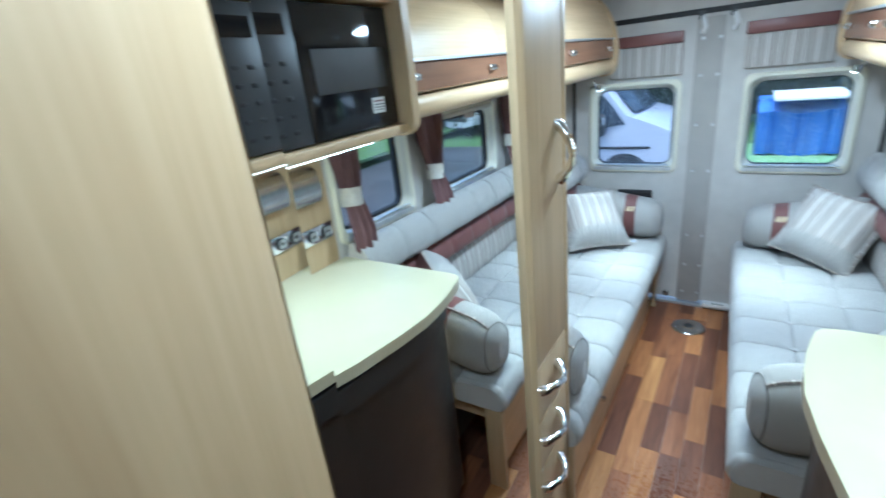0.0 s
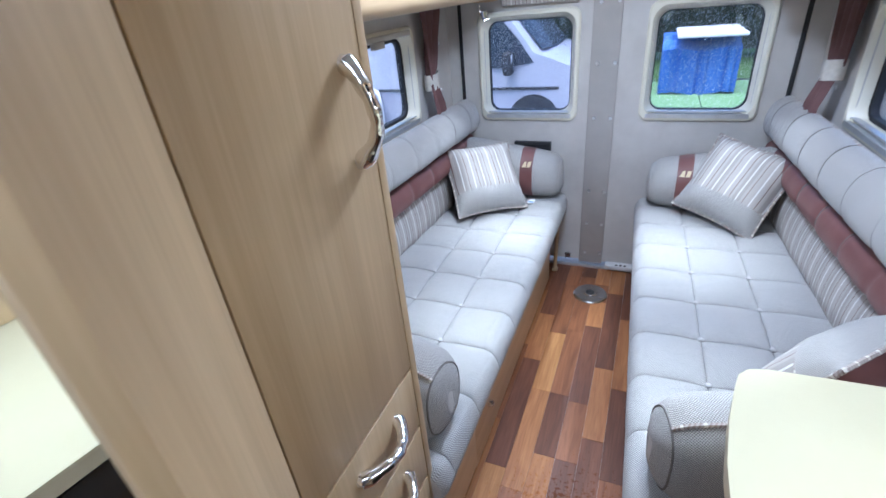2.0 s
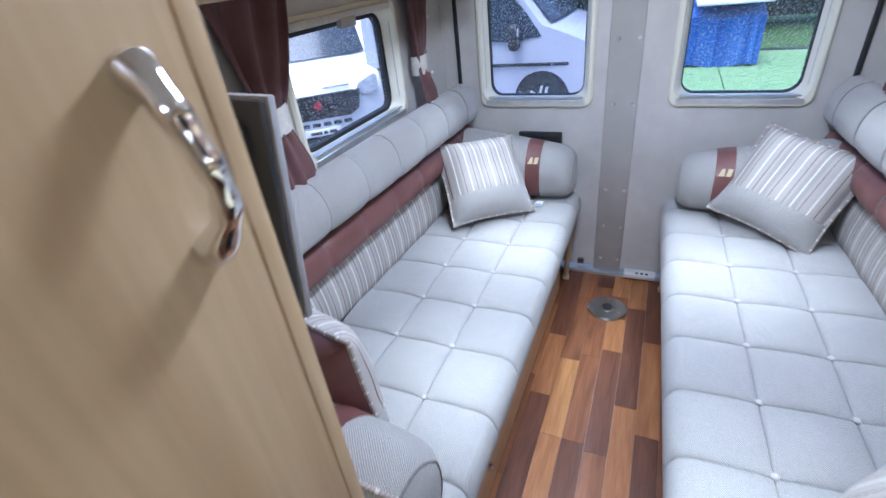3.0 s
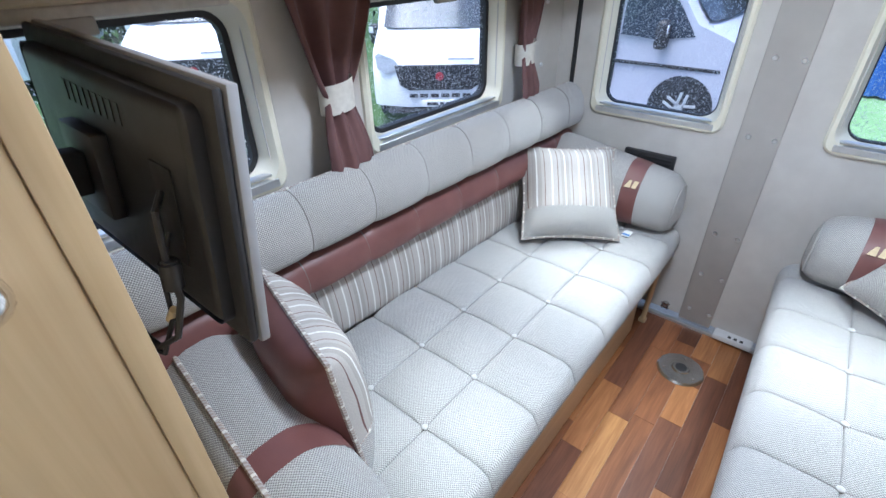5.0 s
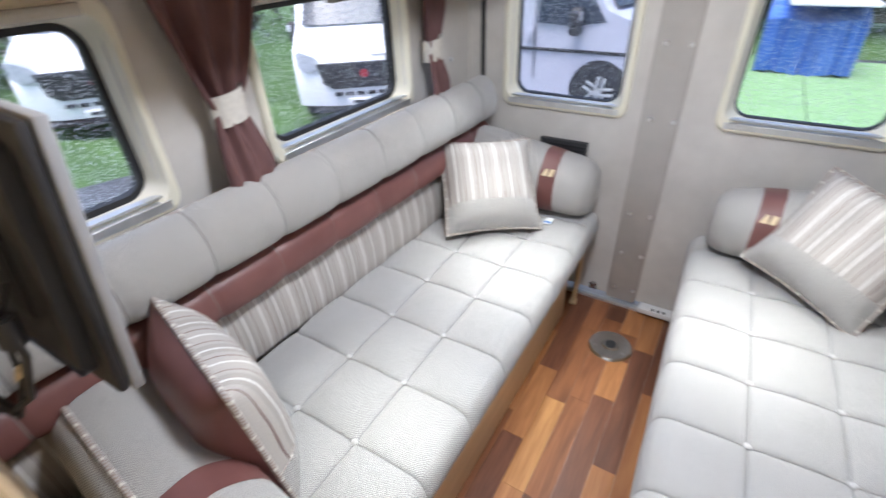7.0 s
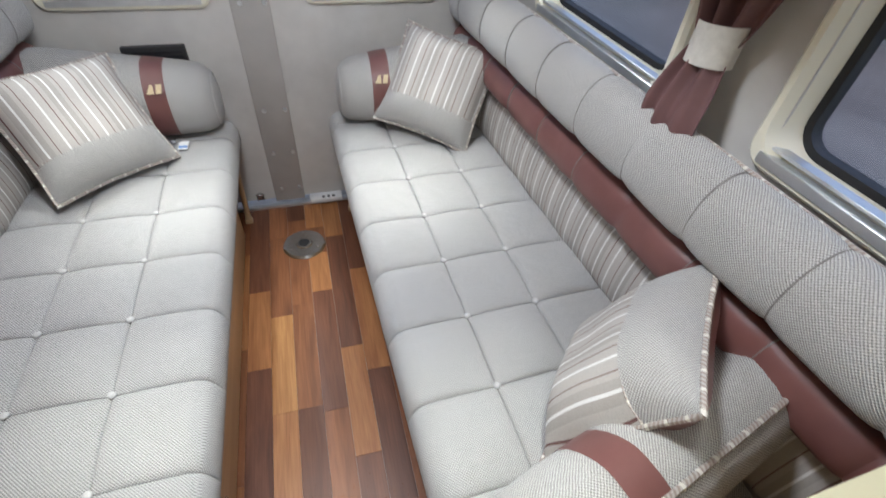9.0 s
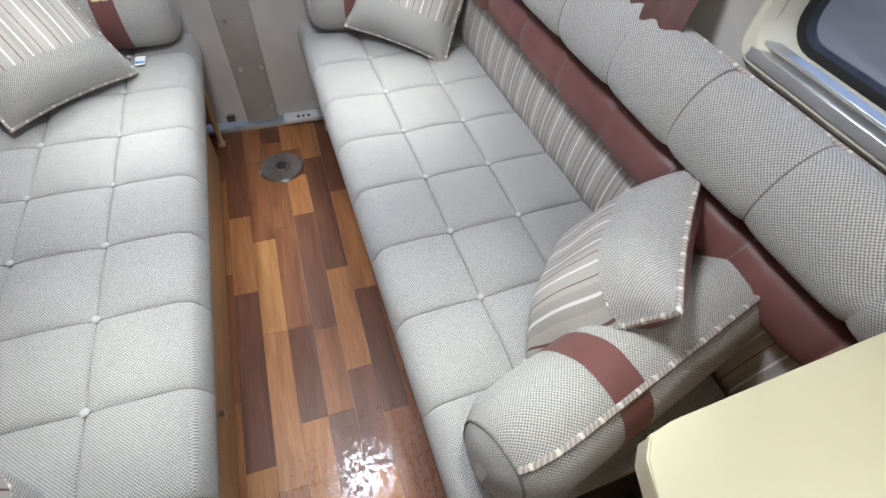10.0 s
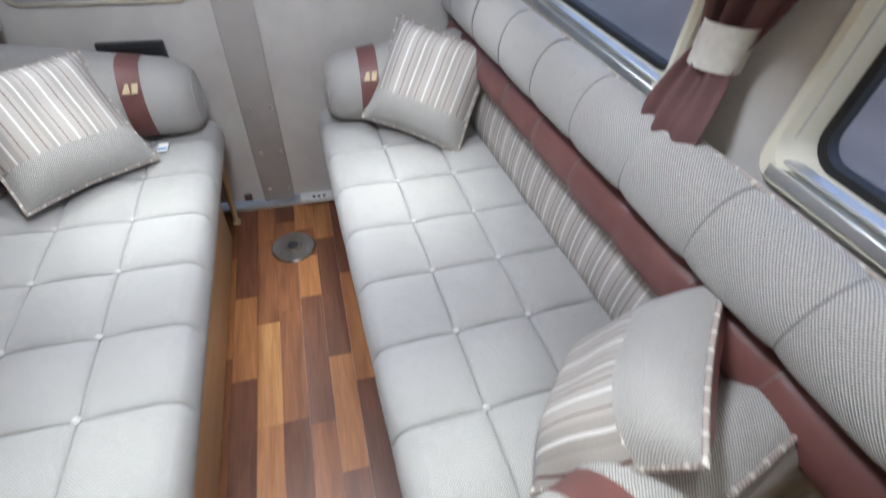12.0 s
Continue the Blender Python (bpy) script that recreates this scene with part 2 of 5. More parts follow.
def thing(name, label, category, at=(0, 0, 0), rz=0, group="", kind=""):
    ob = new(name)
    ob.matrix_world = pose(*at, 0, 0, rz)
    ob.empty_display_size = 0.05
    return tagged(ob, label, category, group, kind)


def mesh_ob(name, bm, material, smooth=True):
    me = bpy.data.meshes.new(name)
    bmesh.ops.recalc_face_normals(bm, faces=bm.faces)
    bm.to_mesh(me)
    bm.free()
    me.materials.append(material)
    if smooth:
        me.shade_smooth()
        me.set_sharp_from_angle(angle=radians(38))
    return new(name, me)


def part(name, bm, material, parent, label=""):
    ob = mesh_ob(name, bm, material)
    ob.parent = parent
    if label:
        ob["label"] = label
    return ob


def structure(name, bm, material, label, category):
    return tagged(mesh_ob(name, bm, material), label, category, kind="structure")


def add_box(bm, x0, x1, y0, y1, z0, z1, bev=0.0, seg=2, m=None):
    vs = bmesh.ops.create_cube(bm, size=1)["verts"]
    mat = Matrix.Translation(((x0 + x1) / 2, (y0 + y1) / 2, (z0 + z1) / 2)) @ Matrix.Diagonal((abs(x1 - x0), abs(y1 - y0), abs(z1 - z0), 1))
    if m is not None:
        mat = m @ mat
    bmesh.ops.transform(bm, matrix=mat, verts=vs)
    if bev:
        es = list({e for v in vs for e in v.link_edges})
        bmesh.ops.bevel(bm, geom=es, offset=bev, segments=seg, profile=0.5, affect="EDGES")


def box(*args, **kw):
    bm = bmesh.new()
    add_box(bm, *args, **kw)
    return bm


def add_cyl(bm, r0, r1, depth, m, seg=24, bev=0.0):
    vs = bmesh.ops.create_cone(bm, cap_ends=True, segments=seg, radius1=r0, radius2=r1, depth=depth)["verts"]
    if bev:
        es = [e for e in {e for v in vs for e in v.link_edges} if any(len(f.verts) > 4 for f in e.link_faces)]
        new_v = bmesh.ops.bevel(bm, geom=es, offset=bev, segments=2, affect="EDGES")["verts"]
        vs = list({v for v in vs if v.is_valid} | set(new_v))
    bmesh.ops.transform(bm, matrix=m, verts=vs)


def cyl(r0, r1, depth, m, seg=24, bev=0.0):
    bm = bmesh.new()
    add_cyl(bm, r0, r1, depth, m, seg, bev)
    return bm


def grid_surface(bm, rows, close_u=False, close_v=False):
    """A quad surface over rows of points."""
    vs = [[bm.verts.new(p) for p in r] for r in rows]
    nu, nv = len(vs), len(vs[0])
    layer = bm.loops.layers.uv.verify()
    us, vs_len = [0.0], [0.0]
    for i in range(nu):
        us.append(us[-1] + (vs[i][nv // 2].co - vs[(i + 1) % nu][nv // 2].co).length)
    for j in range(nv):
        vs_len.append(vs_len[-1] + (vs[nu // 2][j].co - vs[nu // 2][(j + 1) % nv].co).length)
    for i in range(nu if close_u else nu - 1):
        for j in range(nv if close_v else nv - 1):
            a, b, c, d = vs[i][j], vs[(i + 1) % nu][j], vs[(i + 1) % nu][(j + 1) % nv], vs[i][(j + 1) % nv]
            f = bm.faces.new((a, b, c, d))
            for lp, uv in zip(f.loops, ((us[i], vs_len[j]), (us[i + 1], vs_len[j]), (us[i + 1], vs_len[j + 1]), (us[i], vs_len[j + 1]))):
                lp[layer].uv = uv
    return vs


def tube(bm, pts, radius, seg=8, closed=False):
    """A round tube along points; radius is a number or a function of 0..1."""
    pts = [Vector(p) for p in pts]
    n = len(pts)
    rows = []
    side = None
    for i, p in enumerate(pts):
        a = pts[(i - 1) % n] if (closed or i > 0) else pts[0]
        b = pts[(i + 1) % n] if (closed or i < n - 1) else pts[-1]
        d = (b - a).normalized()
        if side is None:
            side = d.orthogonal().normalized()
        side = (side - d * side.dot(d)).normalized()
        up = d.cross(side)
        r = radius(i / max(n - 1, 1)) if callable(radius) else radius
        rows.append([p + (side * math.cos(k * 2 * math.pi / seg) + up * math.sin(k * 2 * math.pi / seg)) * r for k in range(seg)])
    vs = grid_surface(bm, rows, closed, True)
    if not closed:
        bm.faces.new(vs[0])
        bm.faces.new(vs[-1])


def rrect(w, h, r, n=6):
    """Outline of a rounded rectangle about the origin."""
    pts = []
    for cx, cy, a0 in ((w / 2 - r, h / 2 - r, 0), (-w / 2 + r, h / 2 - r, 90), (-w / 2 + r, -h / 2 + r, 180), (w / 2 - r, -h / 2 + r, 270)):
        for k in range(n + 1):
            a = radians(a0 + 90 * k / n)
            pts.append((cx + r * math.cos(a), cy + r * math.sin(a)))
    return pts


def ring(w, h, r, border, d0, d1, m, bev=0.008, inner=0.0):
    """A rounded frame: outer size w x h, a border, and depth d0..d1 along the third axis."""
    bm = bmesh.new()
    ri = inner or max(r - border, 0.03)
    o, i = rrect(w, h, r), rrect(w - 2 * border, h - 2 * border, ri)
    ib = rrect(w - 0.9 * border, h - 0.9 * border, ri + 0.01 if inner else max(r - 0.45 * border, 0.03))
    ob_ = rrect(w - 2 * bev, h - 2 * bev, r - bev)
    loops = [(o, d0), (o, d1 - bev), (ob_, d1), (ib, d1), (i, d1 - bev if border < 0.03 else d1 - 0.045), (i, d0)]
    rows = [[m @ Vector((x, y, d)) for x, y in pts] for pts, d in loops]
    grid_surface(bm, rows, True, True)
    return bm


def plate(outline, d0, d1, m, bev=0.0):
    """A flat plate from an outline, between depths d0 and d1."""
    bm = bmesh.new()
    a = [bm.verts.new(m @ Vector((x, y, d0))) for x, y in outline]
    b = [bm.verts.new(m @ Vector((x, y, d1))) for x, y in outline]
    bm.faces.new(a)
    top = bm.faces.new(b)
    n = len(a)
    for k in range(n):
        bm.faces.new((a[k], a[(k + 1) % n], b[(k + 1) % n], b[k]))
    if bev:
        bmesh.ops.bevel(bm, geom=list(top.edges), offset=bev, segments=2, affect="EDGES")
    return bm


def extrude_profile(bm, profile, y0, y1, steps=1, m=None):
    """A closed x-z profile drawn along y."""
    rows = []
    for k in range(steps + 1):
        y = y0 + (y1 - y0) * k / steps
        rows.append([(m @ Vector((x, y, z))) if m else Vector((x, y, z)) for x, z in profile])
    vs = grid_surface(bm, rows, False, True)
    bm.faces.new(vs[0])
    bm.faces.new(vs[-1])


def smoothed(points, rounds=2):
    """Corner-cutting of a closed outline."""
    for _ in range(rounds):
        out = []
        for k, (x, z) in enumerate(points):
            x2, z2 = points[(k + 1) % len(points)]
            out += [(x * 0.75 + x2 * 0.25, z * 0.75 + z2 * 0.25), (x * 0.25 + x2 * 0.75, z * 0.25 + z2 * 0.75)]
        points = out
    return points

# ---- shell of the van ----
REAR = 4.22
FL = -0.55
LEFT_WALL = pose(-0.835, 3.78, 0, 0, 0, -1.7)
RIGHT_WALL = pose(0.82, 3.8, 0, 0, 0, 2.6)


def axes(u, v, d, o=(0, 0, 0)):
    m = Matrix.Identity(4)
    for k, col in enumerate((u, v, d, o)):
        for r in range(3):
            m[r][k] = col[r]
    return m


SIDE_L = LEFT_WALL @ axes((0, 1, 0), (0, 0, 1), (1, 0, 0), (0, -3.78, 0))
SIDE_R = RIGHT_WALL @ axes((0, -1, 0), (0, 0, 1), (-1, 0, 0), (0, -3.8, 0))
BACK = axes((1, 0, 0), (0, 0, 1), (0, -1, 0), (0, REAR, 0))


def slab(u0, u1, v0, v1, holes, d0, d1, m):
    """A slab in the plane u, v with rectangular holes (u0, u1, v0, v1), side by side."""
    bm = bmesh.new()
    at = u0
    for a, b, c, d in sorted(holes):
        add_box(bm, at, a, v0, v1, d0, d1, m=m)
        add_box(bm, a, b, v0, c, d0, d1, m=m)
        add_box(bm, a, b, d, v1, d0, d1, m=m)
        at = b
    add_box(bm, at, u1, v0, v1, d0, d1, m=m)
    return bm


def window(name, label, m, u0, u1, v0, v1, glass, border=0.042, sill=True):
    """A moulded window in a wall: cream frame, black gasket, pane and a bright rail."""
    w, h = abs(u1 - u0), v1 - v0
    o = m @ Matrix.Translation(((u0 + u1) / 2, (v0 + v1) / 2, 0))
    ob = thing(name, label, "window", kind="structure")
    part("window_frame", ring(w, h, 0.042, border, -0.05, 0.018, o, 0.008, 0.052), M_CREAM, ob)
    gw, gh = w - 2 * border + 0.006, h - 2 * border + 0.006
    part("gasket", ring(gw, gh, 0.055, 0.007 if m is BACK else 0.016, -0.056, -0.030, o, 0.002), M_GASKET, ob)
    pane = part("pane", plate(rrect(gw - 0.004, gh - 0.004, 0.05), -0.047, -0.043, o), glass, ob)
    pane.visible_shadow = False
    if sill:
        bm = bmesh.new()
        add_box(bm, -w / 2 + 0.030, w / 2 - 0.030, -h / 2 + 0.014, -h / 2 + 0.034, 0.004, 0.022, 0.0015, 1, m=o)
        add_box(bm, -w / 2 + 0.040, w / 2 - 0.040, -h / 2 + 0.040, -h / 2 + 0.046, -0.012, 0.010, 0.001, 1, m=o)
        part("sill_rail", bm, M_ALU, ob, "bright aluminium blind rail")
    if m is not BACK:
        part("blind_cassette", box(-w / 2 + 0.05, w / 2 - 0.05, h / 2 - 0.034, h / 2 - 0.012, 0.004, 0.030, bev=0.006, m=o), M_BAND, ob, "pale roller blind cassette")
        part("blind_clip", box(-0.04, 0.04, h / 2 - 0.058, h / 2 - 0.030, 0.012, 0.034, bev=0.004, m=o), M_BOARD, ob)
    return ob


L_WINS = [(2.27, 2.918, 0.928, 1.368), (3.180, 3.818, 0.917, 1.345)]
R_WINS = [(-2.970, -2.475, 0.942, 1.380), (-3.822, -3.203, 0.922, 1.345)]
structure("wall_left", slab(-0.2, 4.30, FL, 1.95, [(a + 0.03, b - 0.03, c + 0.03, d - 0.03) for a, b, c, d in L_WINS], -0.06, 0, SIDE_L), M_WALL, "grey felt-lined side wall with two windows", "wall")
structure("wall_right", slab(-4.30, 0.2, FL, 1.95, [(a + 0.03, b - 0.03, c + 0.03, d - 0.03) for a, b, c, d in R_WINS], -0.06, 0, SIDE_R), M_WALL, "grey felt-lined side wall with two windows", "wall")
for k, (a, b, c, d) in enumerate(L_WINS):
    window("window_%d" % (k + 1), "cream-framed van window beaded with rain", SIDE_L, a, b, c, d, M_GLASS)
for k, (a, b, c, d) in enumerate(R_WINS):
    window("window_%d" % (k + 3), "cream-framed van window with a bright lower rail", SIDE_R, a, b, c, d, M_GLASS_DRY)

# rear doors, one board each, with their windows
REAR_L, REAR_R = (-0.652, -0.154, 0.835, 1.352), (0.132, 0.614, 0.839, 1.350)
for name, u0, u1, hole in (("door_1", -0.740, -0.041, REAR_L), ("door_2", -0.037, 0.706, REAR_R)):
    h = (hole[0] + 0.03, hole[1] - 0.03, hole[2] + 0.03, hole[3] - 0.03)
    structure(name, slab(u0, u1, 0.03, 1.66, [h], -0.05, 0, BACK), M_WALL, "grey fabric-lined rear van door", "door")
window("window_5", "rounded rear door window streaked with rain", BACK, *REAR_L, M_GLASS)
window("window_6", "rounded rear door window streaked with rain", BACK, *REAR_R, M_GLASS)
bm = bmesh.new()
add_box(bm, -0.90, -0.752, FL, 1.95, -0.09, -0.004, m=BACK)
add_box(bm, 0.718, 0.90, FL, 1.95, -0.09, -0.004, m=BACK)
add_box(bm, -0.752, 0.718, 1.675, 1.95, -0.09, -0.004, m=BACK)
add_box(bm, -0.752, 0.718, FL, 0.0, -0.09, -0.004, m=BACK)
structure("wall_rear", bm, M_WALL, "grey rear door surround of the van", "wall")
for k, (u0, u1, v0, v1) in enumerate([(-0.757, -0.739, 0.0, 1.655), (0.705, 0.723, 0.0, 1.655), (-0.757, 0.723, 1.655, 1.682)]):
    structure("trim_%d" % (k + 1), box(u0, u1, v0, v1, -0.03, 0.006, bev=0.004, m=BACK), M_GASKET, "black rubber door seal", "door seal")

cover = thing("door_cover_strip", "narrow taupe board screwed over the door joint", "cover strip")
part("board", box(-0.102, 0.024, 0.02, 1.64, 0.0005, 0.010, bev=0.003, m=BACK), M_BOARD, cover)
for z in (0.085, 0.268, 0.460, 0.848, 1.103, 1.36, 1.54):
    for x in (-0.070, 0.008):
        part("screw", cyl(0.0095, 0.006, 0.007, BACK @ Matrix.Translation((x, z, 0.012)), 12), M_ALU, cover)

structure("front_wall", box(-1.05, 1.05, -0.26, -0.2, FL, 1.95), M_ASH, "plain closing wall behind the walk", "wall")
structure("ceiling", box(-1.05, 1.05, -0.2, 4.31, 1.86, 1.95), M_CEIL, "pale lined van ceiling", "ceiling")
floor_ob = structure("floor", box(-1.0, 1.0, -0.2, 4.2, -0.05, -0.004), M_BOARD, "laminate floor of narrow reddish-brown wood strips", "floor")
structure("threshold", box(-0.30, 0.30, 4.186, 4.214, -0.01, 0.012, bev=0.004), M_ALU, "thin aluminium threshold strip", "threshold")

socket = thing("table_leg_socket", "round steel table-leg socket let into the floor", "floor socket", (0, 3.92, 0))
part("flange", cyl(0.088, 0.080, 0.008, Matrix.Translation((0, 0, 0.004)), 48, 0.0015), M_STEEL, socket)
part("collar", cyl(0.034, 0.030, 0.006, Matrix.Translation((0, 0, 0.010)), 32, 0.001), M_STEEL, socket)
part("hole", cyl(0.021, 0.021, 0.002, Matrix.Translation((0, 0, 0.0135)), 24), M_BLACK, socket)
for k in range(3):
    a = radians(90 + 120 * k)
    part("screw", cyl(0.006, 0.005, 0.003, Matrix.Translation((0.062 * math.cos(a), 0.062 * math.sin(a), 0.009)), 10), M_CHROME, socket)

# ---- benches ----
PITCH = 0.195
TOP_ROLL = smoothed([(-0.045, 0.792), (-0.066, 0.85), (-0.050, 0.925), (-0.005, 0.962), (0.035, 0.955), (0.055, 0.87), (0.05, 0.785)], 3)
SATIN_ROLL = smoothed([(-0.03, 0.665), (-0.045, 0.72), (-0.015, 0.785), (0.11, 0.785), (0.11, 0.665)], 3)


def dip(v, first, pitch=PITCH):
    """0 on a seam, 1 half way between."""
    return abs(math.sin(math.pi * (v - first) / pitch))


def bench(name, side, m, y0, y1, first, width, taper, group):
    """Side bench: side is -1 for the left wall, 1 for the right. d runs from the front edge to the wall."""
    ob = tagged(new(name), "long grey woven bench seat, deep-buttoned in squares", "bench seat", group)
    ob.matrix_world = m

    def p(d, y, z):
        return Vector((side * d, y, z))

    # seat with sewn squares
    prof = [(0.30, 0.372, 0), (0.03, 0.372, 0), (0.010, 0.378, 0), (0.002, 0.392, 0), (0.0, 0.41, .3), (0.0, 0.43, .6), (0.004, 0.45, .9), (0.012, 0.466, 1), (0.024, 0.478, 1), (0.038, 0.485, 1)]
    cells = [(0.05, 0.20), (0.20, 0.385), (0.385, width)]
    prof += [(a + (b - a) * (1 - math.cos(math.pi * k / 18)) / 2, 0.488, 1) for a, b in cells for k in range(18)] + [(width, 0.488, 1)] + [(width + 0.005, 0.40, 0), (width, 0.372, 0)]
    rows = []
    ny = int((y1 - y0) / 0.0098)
    seams = [first + PITCH * k for k in range(-20, 21) if y0 + 0.03 < first + PITCH * k < y1 - 0.03]
    stops = [y0] + seams + [y1]
    ys = [y0, y0 + 0.004, y0 + 0.012, y0 + 0.024] + [a + (b - a) * (1 - math.cos(math.pi * k / 18)) / 2 for a, b in zip(stops, stops[1:]) for k in range(18)] + [y1 - 0.024, y1 - 0.012, y1 - 0.004, y1]
    for y in sorted(set(ys)):
        end = min(1.0, min(y - y0, y1 - y) / 0.03)
        end = 1 - (1 - end) ** 2
        sy = dip(y, first) ** 0.30
        row = []
        for d, z, q in prof:
            sd = 1.0
            if d > 0.1:
                sd = min(1.0, abs(math.sin(math.pi * min(max((d - 0.20) / 0.185, -1.0), 2.0)))) ** 0.30 if 0.02 < d < width - 0.03 else 0.7
            puff = 0.026 * (sy * sd - 1) * q
            nx = 0.55 if d < 0.02 else 0.0
            wob = 0.0025 * noise.noise(Vector((d * 7, y * 7, 3.1 * side))) * q
            row.append(p(d - puff * nx + (1 - end) * 0.012 * (d < 0.1), y, (z + puff * (1 - nx) + wob - (1 - end) * 0.02 * q)))
        rows.append(row)
    bm = bmesh.new()
    vs = grid_surface(bm, rows, False, True)
    bm.faces.new(vs[0])
    bm.faces.new(vs[-1])
    part("seat_cushion", bm, M_SEAT, ob)
    k0 = math.ceil((y0 + 0.03 - first) / PITCH)
    y = first + k0 * PITCH
    while y < y1 - 0.03:
        for d in (0.20, 0.385):
            bm = bmesh.new()
            bmesh.ops.create_uvsphere(bm, u_segments=12, v_segments=8, radius=0.0085)
            bmesh.ops.transform(bm, matrix=Matrix.Translation(p(d, y, 0.4715)) @ Matrix.Diagonal((1, 1, 0.6, 1)), verts=bm.verts)
            part("button", bm, M_SEAT, ob)
        y += PITCH
    for y in seams:
        bm = bmesh.new()
        tube(bm, [p(0.013, y, 0.425), p(0.015, y, 0.44), p(0.024, y, 0.4545), p(0.042, y, 0.4625)] + [p(0.06 + (width - 0.06) * k / 12, y, 0.4632) for k in range(13)], 0.0024, 6)
        part("seam", bm, M_SEAM, ob)
    for d in (0.20, 0.385):
        bm = bmesh.new()
        tube(bm, [p(d, y0 + 0.03 + (y1 - y0 - 0.06) * k / 40, 0.4632) for k in range(41)], 0.0018, 6)
        part("seam", bm, M_SEAM, ob)
    # back, in three rolls: striped panel, satin band, grey top roll
    def back_d(y):
        return width - 0.03 + (3.82 - y) * taper

    def roll(part_name, outline, mat_, seam_first, seam_pitch, depth, lab):
        rows = []
        for i in range(ny + 1):
            y = y0 + 0.01 + (y1 - 0.0 - y0 - 0.01) * i / ny
            s = dip(y, seam_first, seam_pitch)
            pinch = depth * (0.55 * math.exp(-((s / 0.07) ** 2)) + 0.45 * math.exp(-((s / 0.35) ** 2)))
            cx = sum(a for a, _ in outline) / len(outline)
            cz = sum(b for _, b in outline) / len(outline)
            w = 0.002 * noise.noise(Vector((y * 5, cz * 9, side)))
            rows.append([p(back_d(y) + cx + (a - cx) * (1 - pinch), y, cz + (b - cz) * (1 - pinch * 0.7) + w) for a, b in outline])
        bm = bmesh.new()
        vs = grid_surface(bm, rows, False, True)
        bm.faces.new(vs[0])
        bm.faces.new(vs[-1])
        return part(part_name, bm, mat_, ob, lab)

    roll("striped_panel", smoothed([(-0.005, 0.45), (-0.012, 0.56), (0.012, 0.675), (0.10, 0.675), (0.10, 0.45)], 2), M_STRIPE_Y, first, 0.195, 0.03, "woven striped back panel")
    roll("satin_roll", SATIN_ROLL, M_MAROON, first, 0.195, 0.14, "maroon satin roll")
    roll("top_roll", TOP_ROLL, M_ROLL, first + 0.02, 0.195, 0.13, "grey woven top roll")
    bm = bmesh.new()
    tube(bm, [p(back_d(y0 + k * 0.02) + 0.024, y0 + k * 0.02, 0.953) for k in range(int((y1 - y0) / 0.02) + 1)], 0.0045, 6)
    part("piping", bm, M_PIPING, ob)
    for outline, off, names, shrink in ((TOP_ROLL, 0.02, "seam", 0.125), (SATIN_ROLL, 0.0, "seam", 0.135)):
        cx = sum(a for a, _ in outline) / len(outline)
        cz = sum(c for _, c in outline) / len(outline)
        front = [(a, c) for a, c in outline if a < 0.03]
        front.sort(key=lambda q: math.atan2(q[1] - cz, -(q[0] - cx)))
        for y in seams:
            y += off
            bm = bmesh.new()
            tube(bm, [p(back_d(y) + cx + (a - cx) * (1 - shrink + 0.02), y, cz + (c - cz) * (1 - shrink * 0.7 + 0.02)) for a, c in front], 0.0022, 6)
            part(names, bm, M_SEAM, ob)
    # plinth, its locker door and knob, and the leg at the end
    bm = bmesh.new()
    add_box(bm, min(side * 0.07, side * 0.085), max(side * 0.07, side * 0.085), y0 + 0.37, y1 - 0.12, 0.002, 0.371, 0.002)
    part("plinth", bm, M_ASH_H, ob)
    bm = bmesh.new()
    add_box(bm, min(side * 0.064, side * 0.072), max(side * 0.064, side * 0.072), y0 + 0.02, y0 + 0.365, 0.03, 0.365, 0.003)
    door = part("locker_door", bm, M_ASH_H, ob)
    part("knob", cyl(0.014, 0.012, 0.026, Matrix.Translation(p(0.056, y0 + 0.50, 0.186)) @ pose(0, 0, 0, 0, 90, 0), 16, 0.003), M_CHROME, ob, "small chrome push knob")
    bm = bmesh.new()
    tube(bm, [p(0.055, y1 - 0.03, 0.01), p(0.045, y1 - 0.03, 0.37)], 0.011, 10)
    add_box(bm, min(side * 0.04, side * 0.07), max(side * 0.04, side * 0.07), y1 - 0.045, y1 - 0.015, 0.001, 0.02, 0.004)
    part("leg", bm, M_ASH, ob)
    bm = bmesh.new()
    add_box(bm, min(side * 0.02, side * 0.09), max(side * 0.02, side * 0.09), y0, y0 + 0.02, 0.0, 0.371, 0.002)
    part("end_panel", bm, M_ASH, ob)
    bm = bmesh.new()
    add_box(bm, min(side * 0.10, side * (width + 0.1)), max(side * 0.10, side * (width + 0.1)), y0 + 0.03, y1 - 0.01, 0.30, 0.368)
    part("seat_board", bm, M_ASH, ob)
    return ob


bench("bench_seat", -1, pose(-0.165, 0, 0), 2.39, 4.14, 2.846, 0.585, 0.05, "side benches")
bench("bench_seat", 1, pose(0.194, 3.3, 0, 0, 0, 2.0) @ pose(0, -3.3, 0), 2.455, 4.14, 2.872, 0.575, 0.035, "side benches")


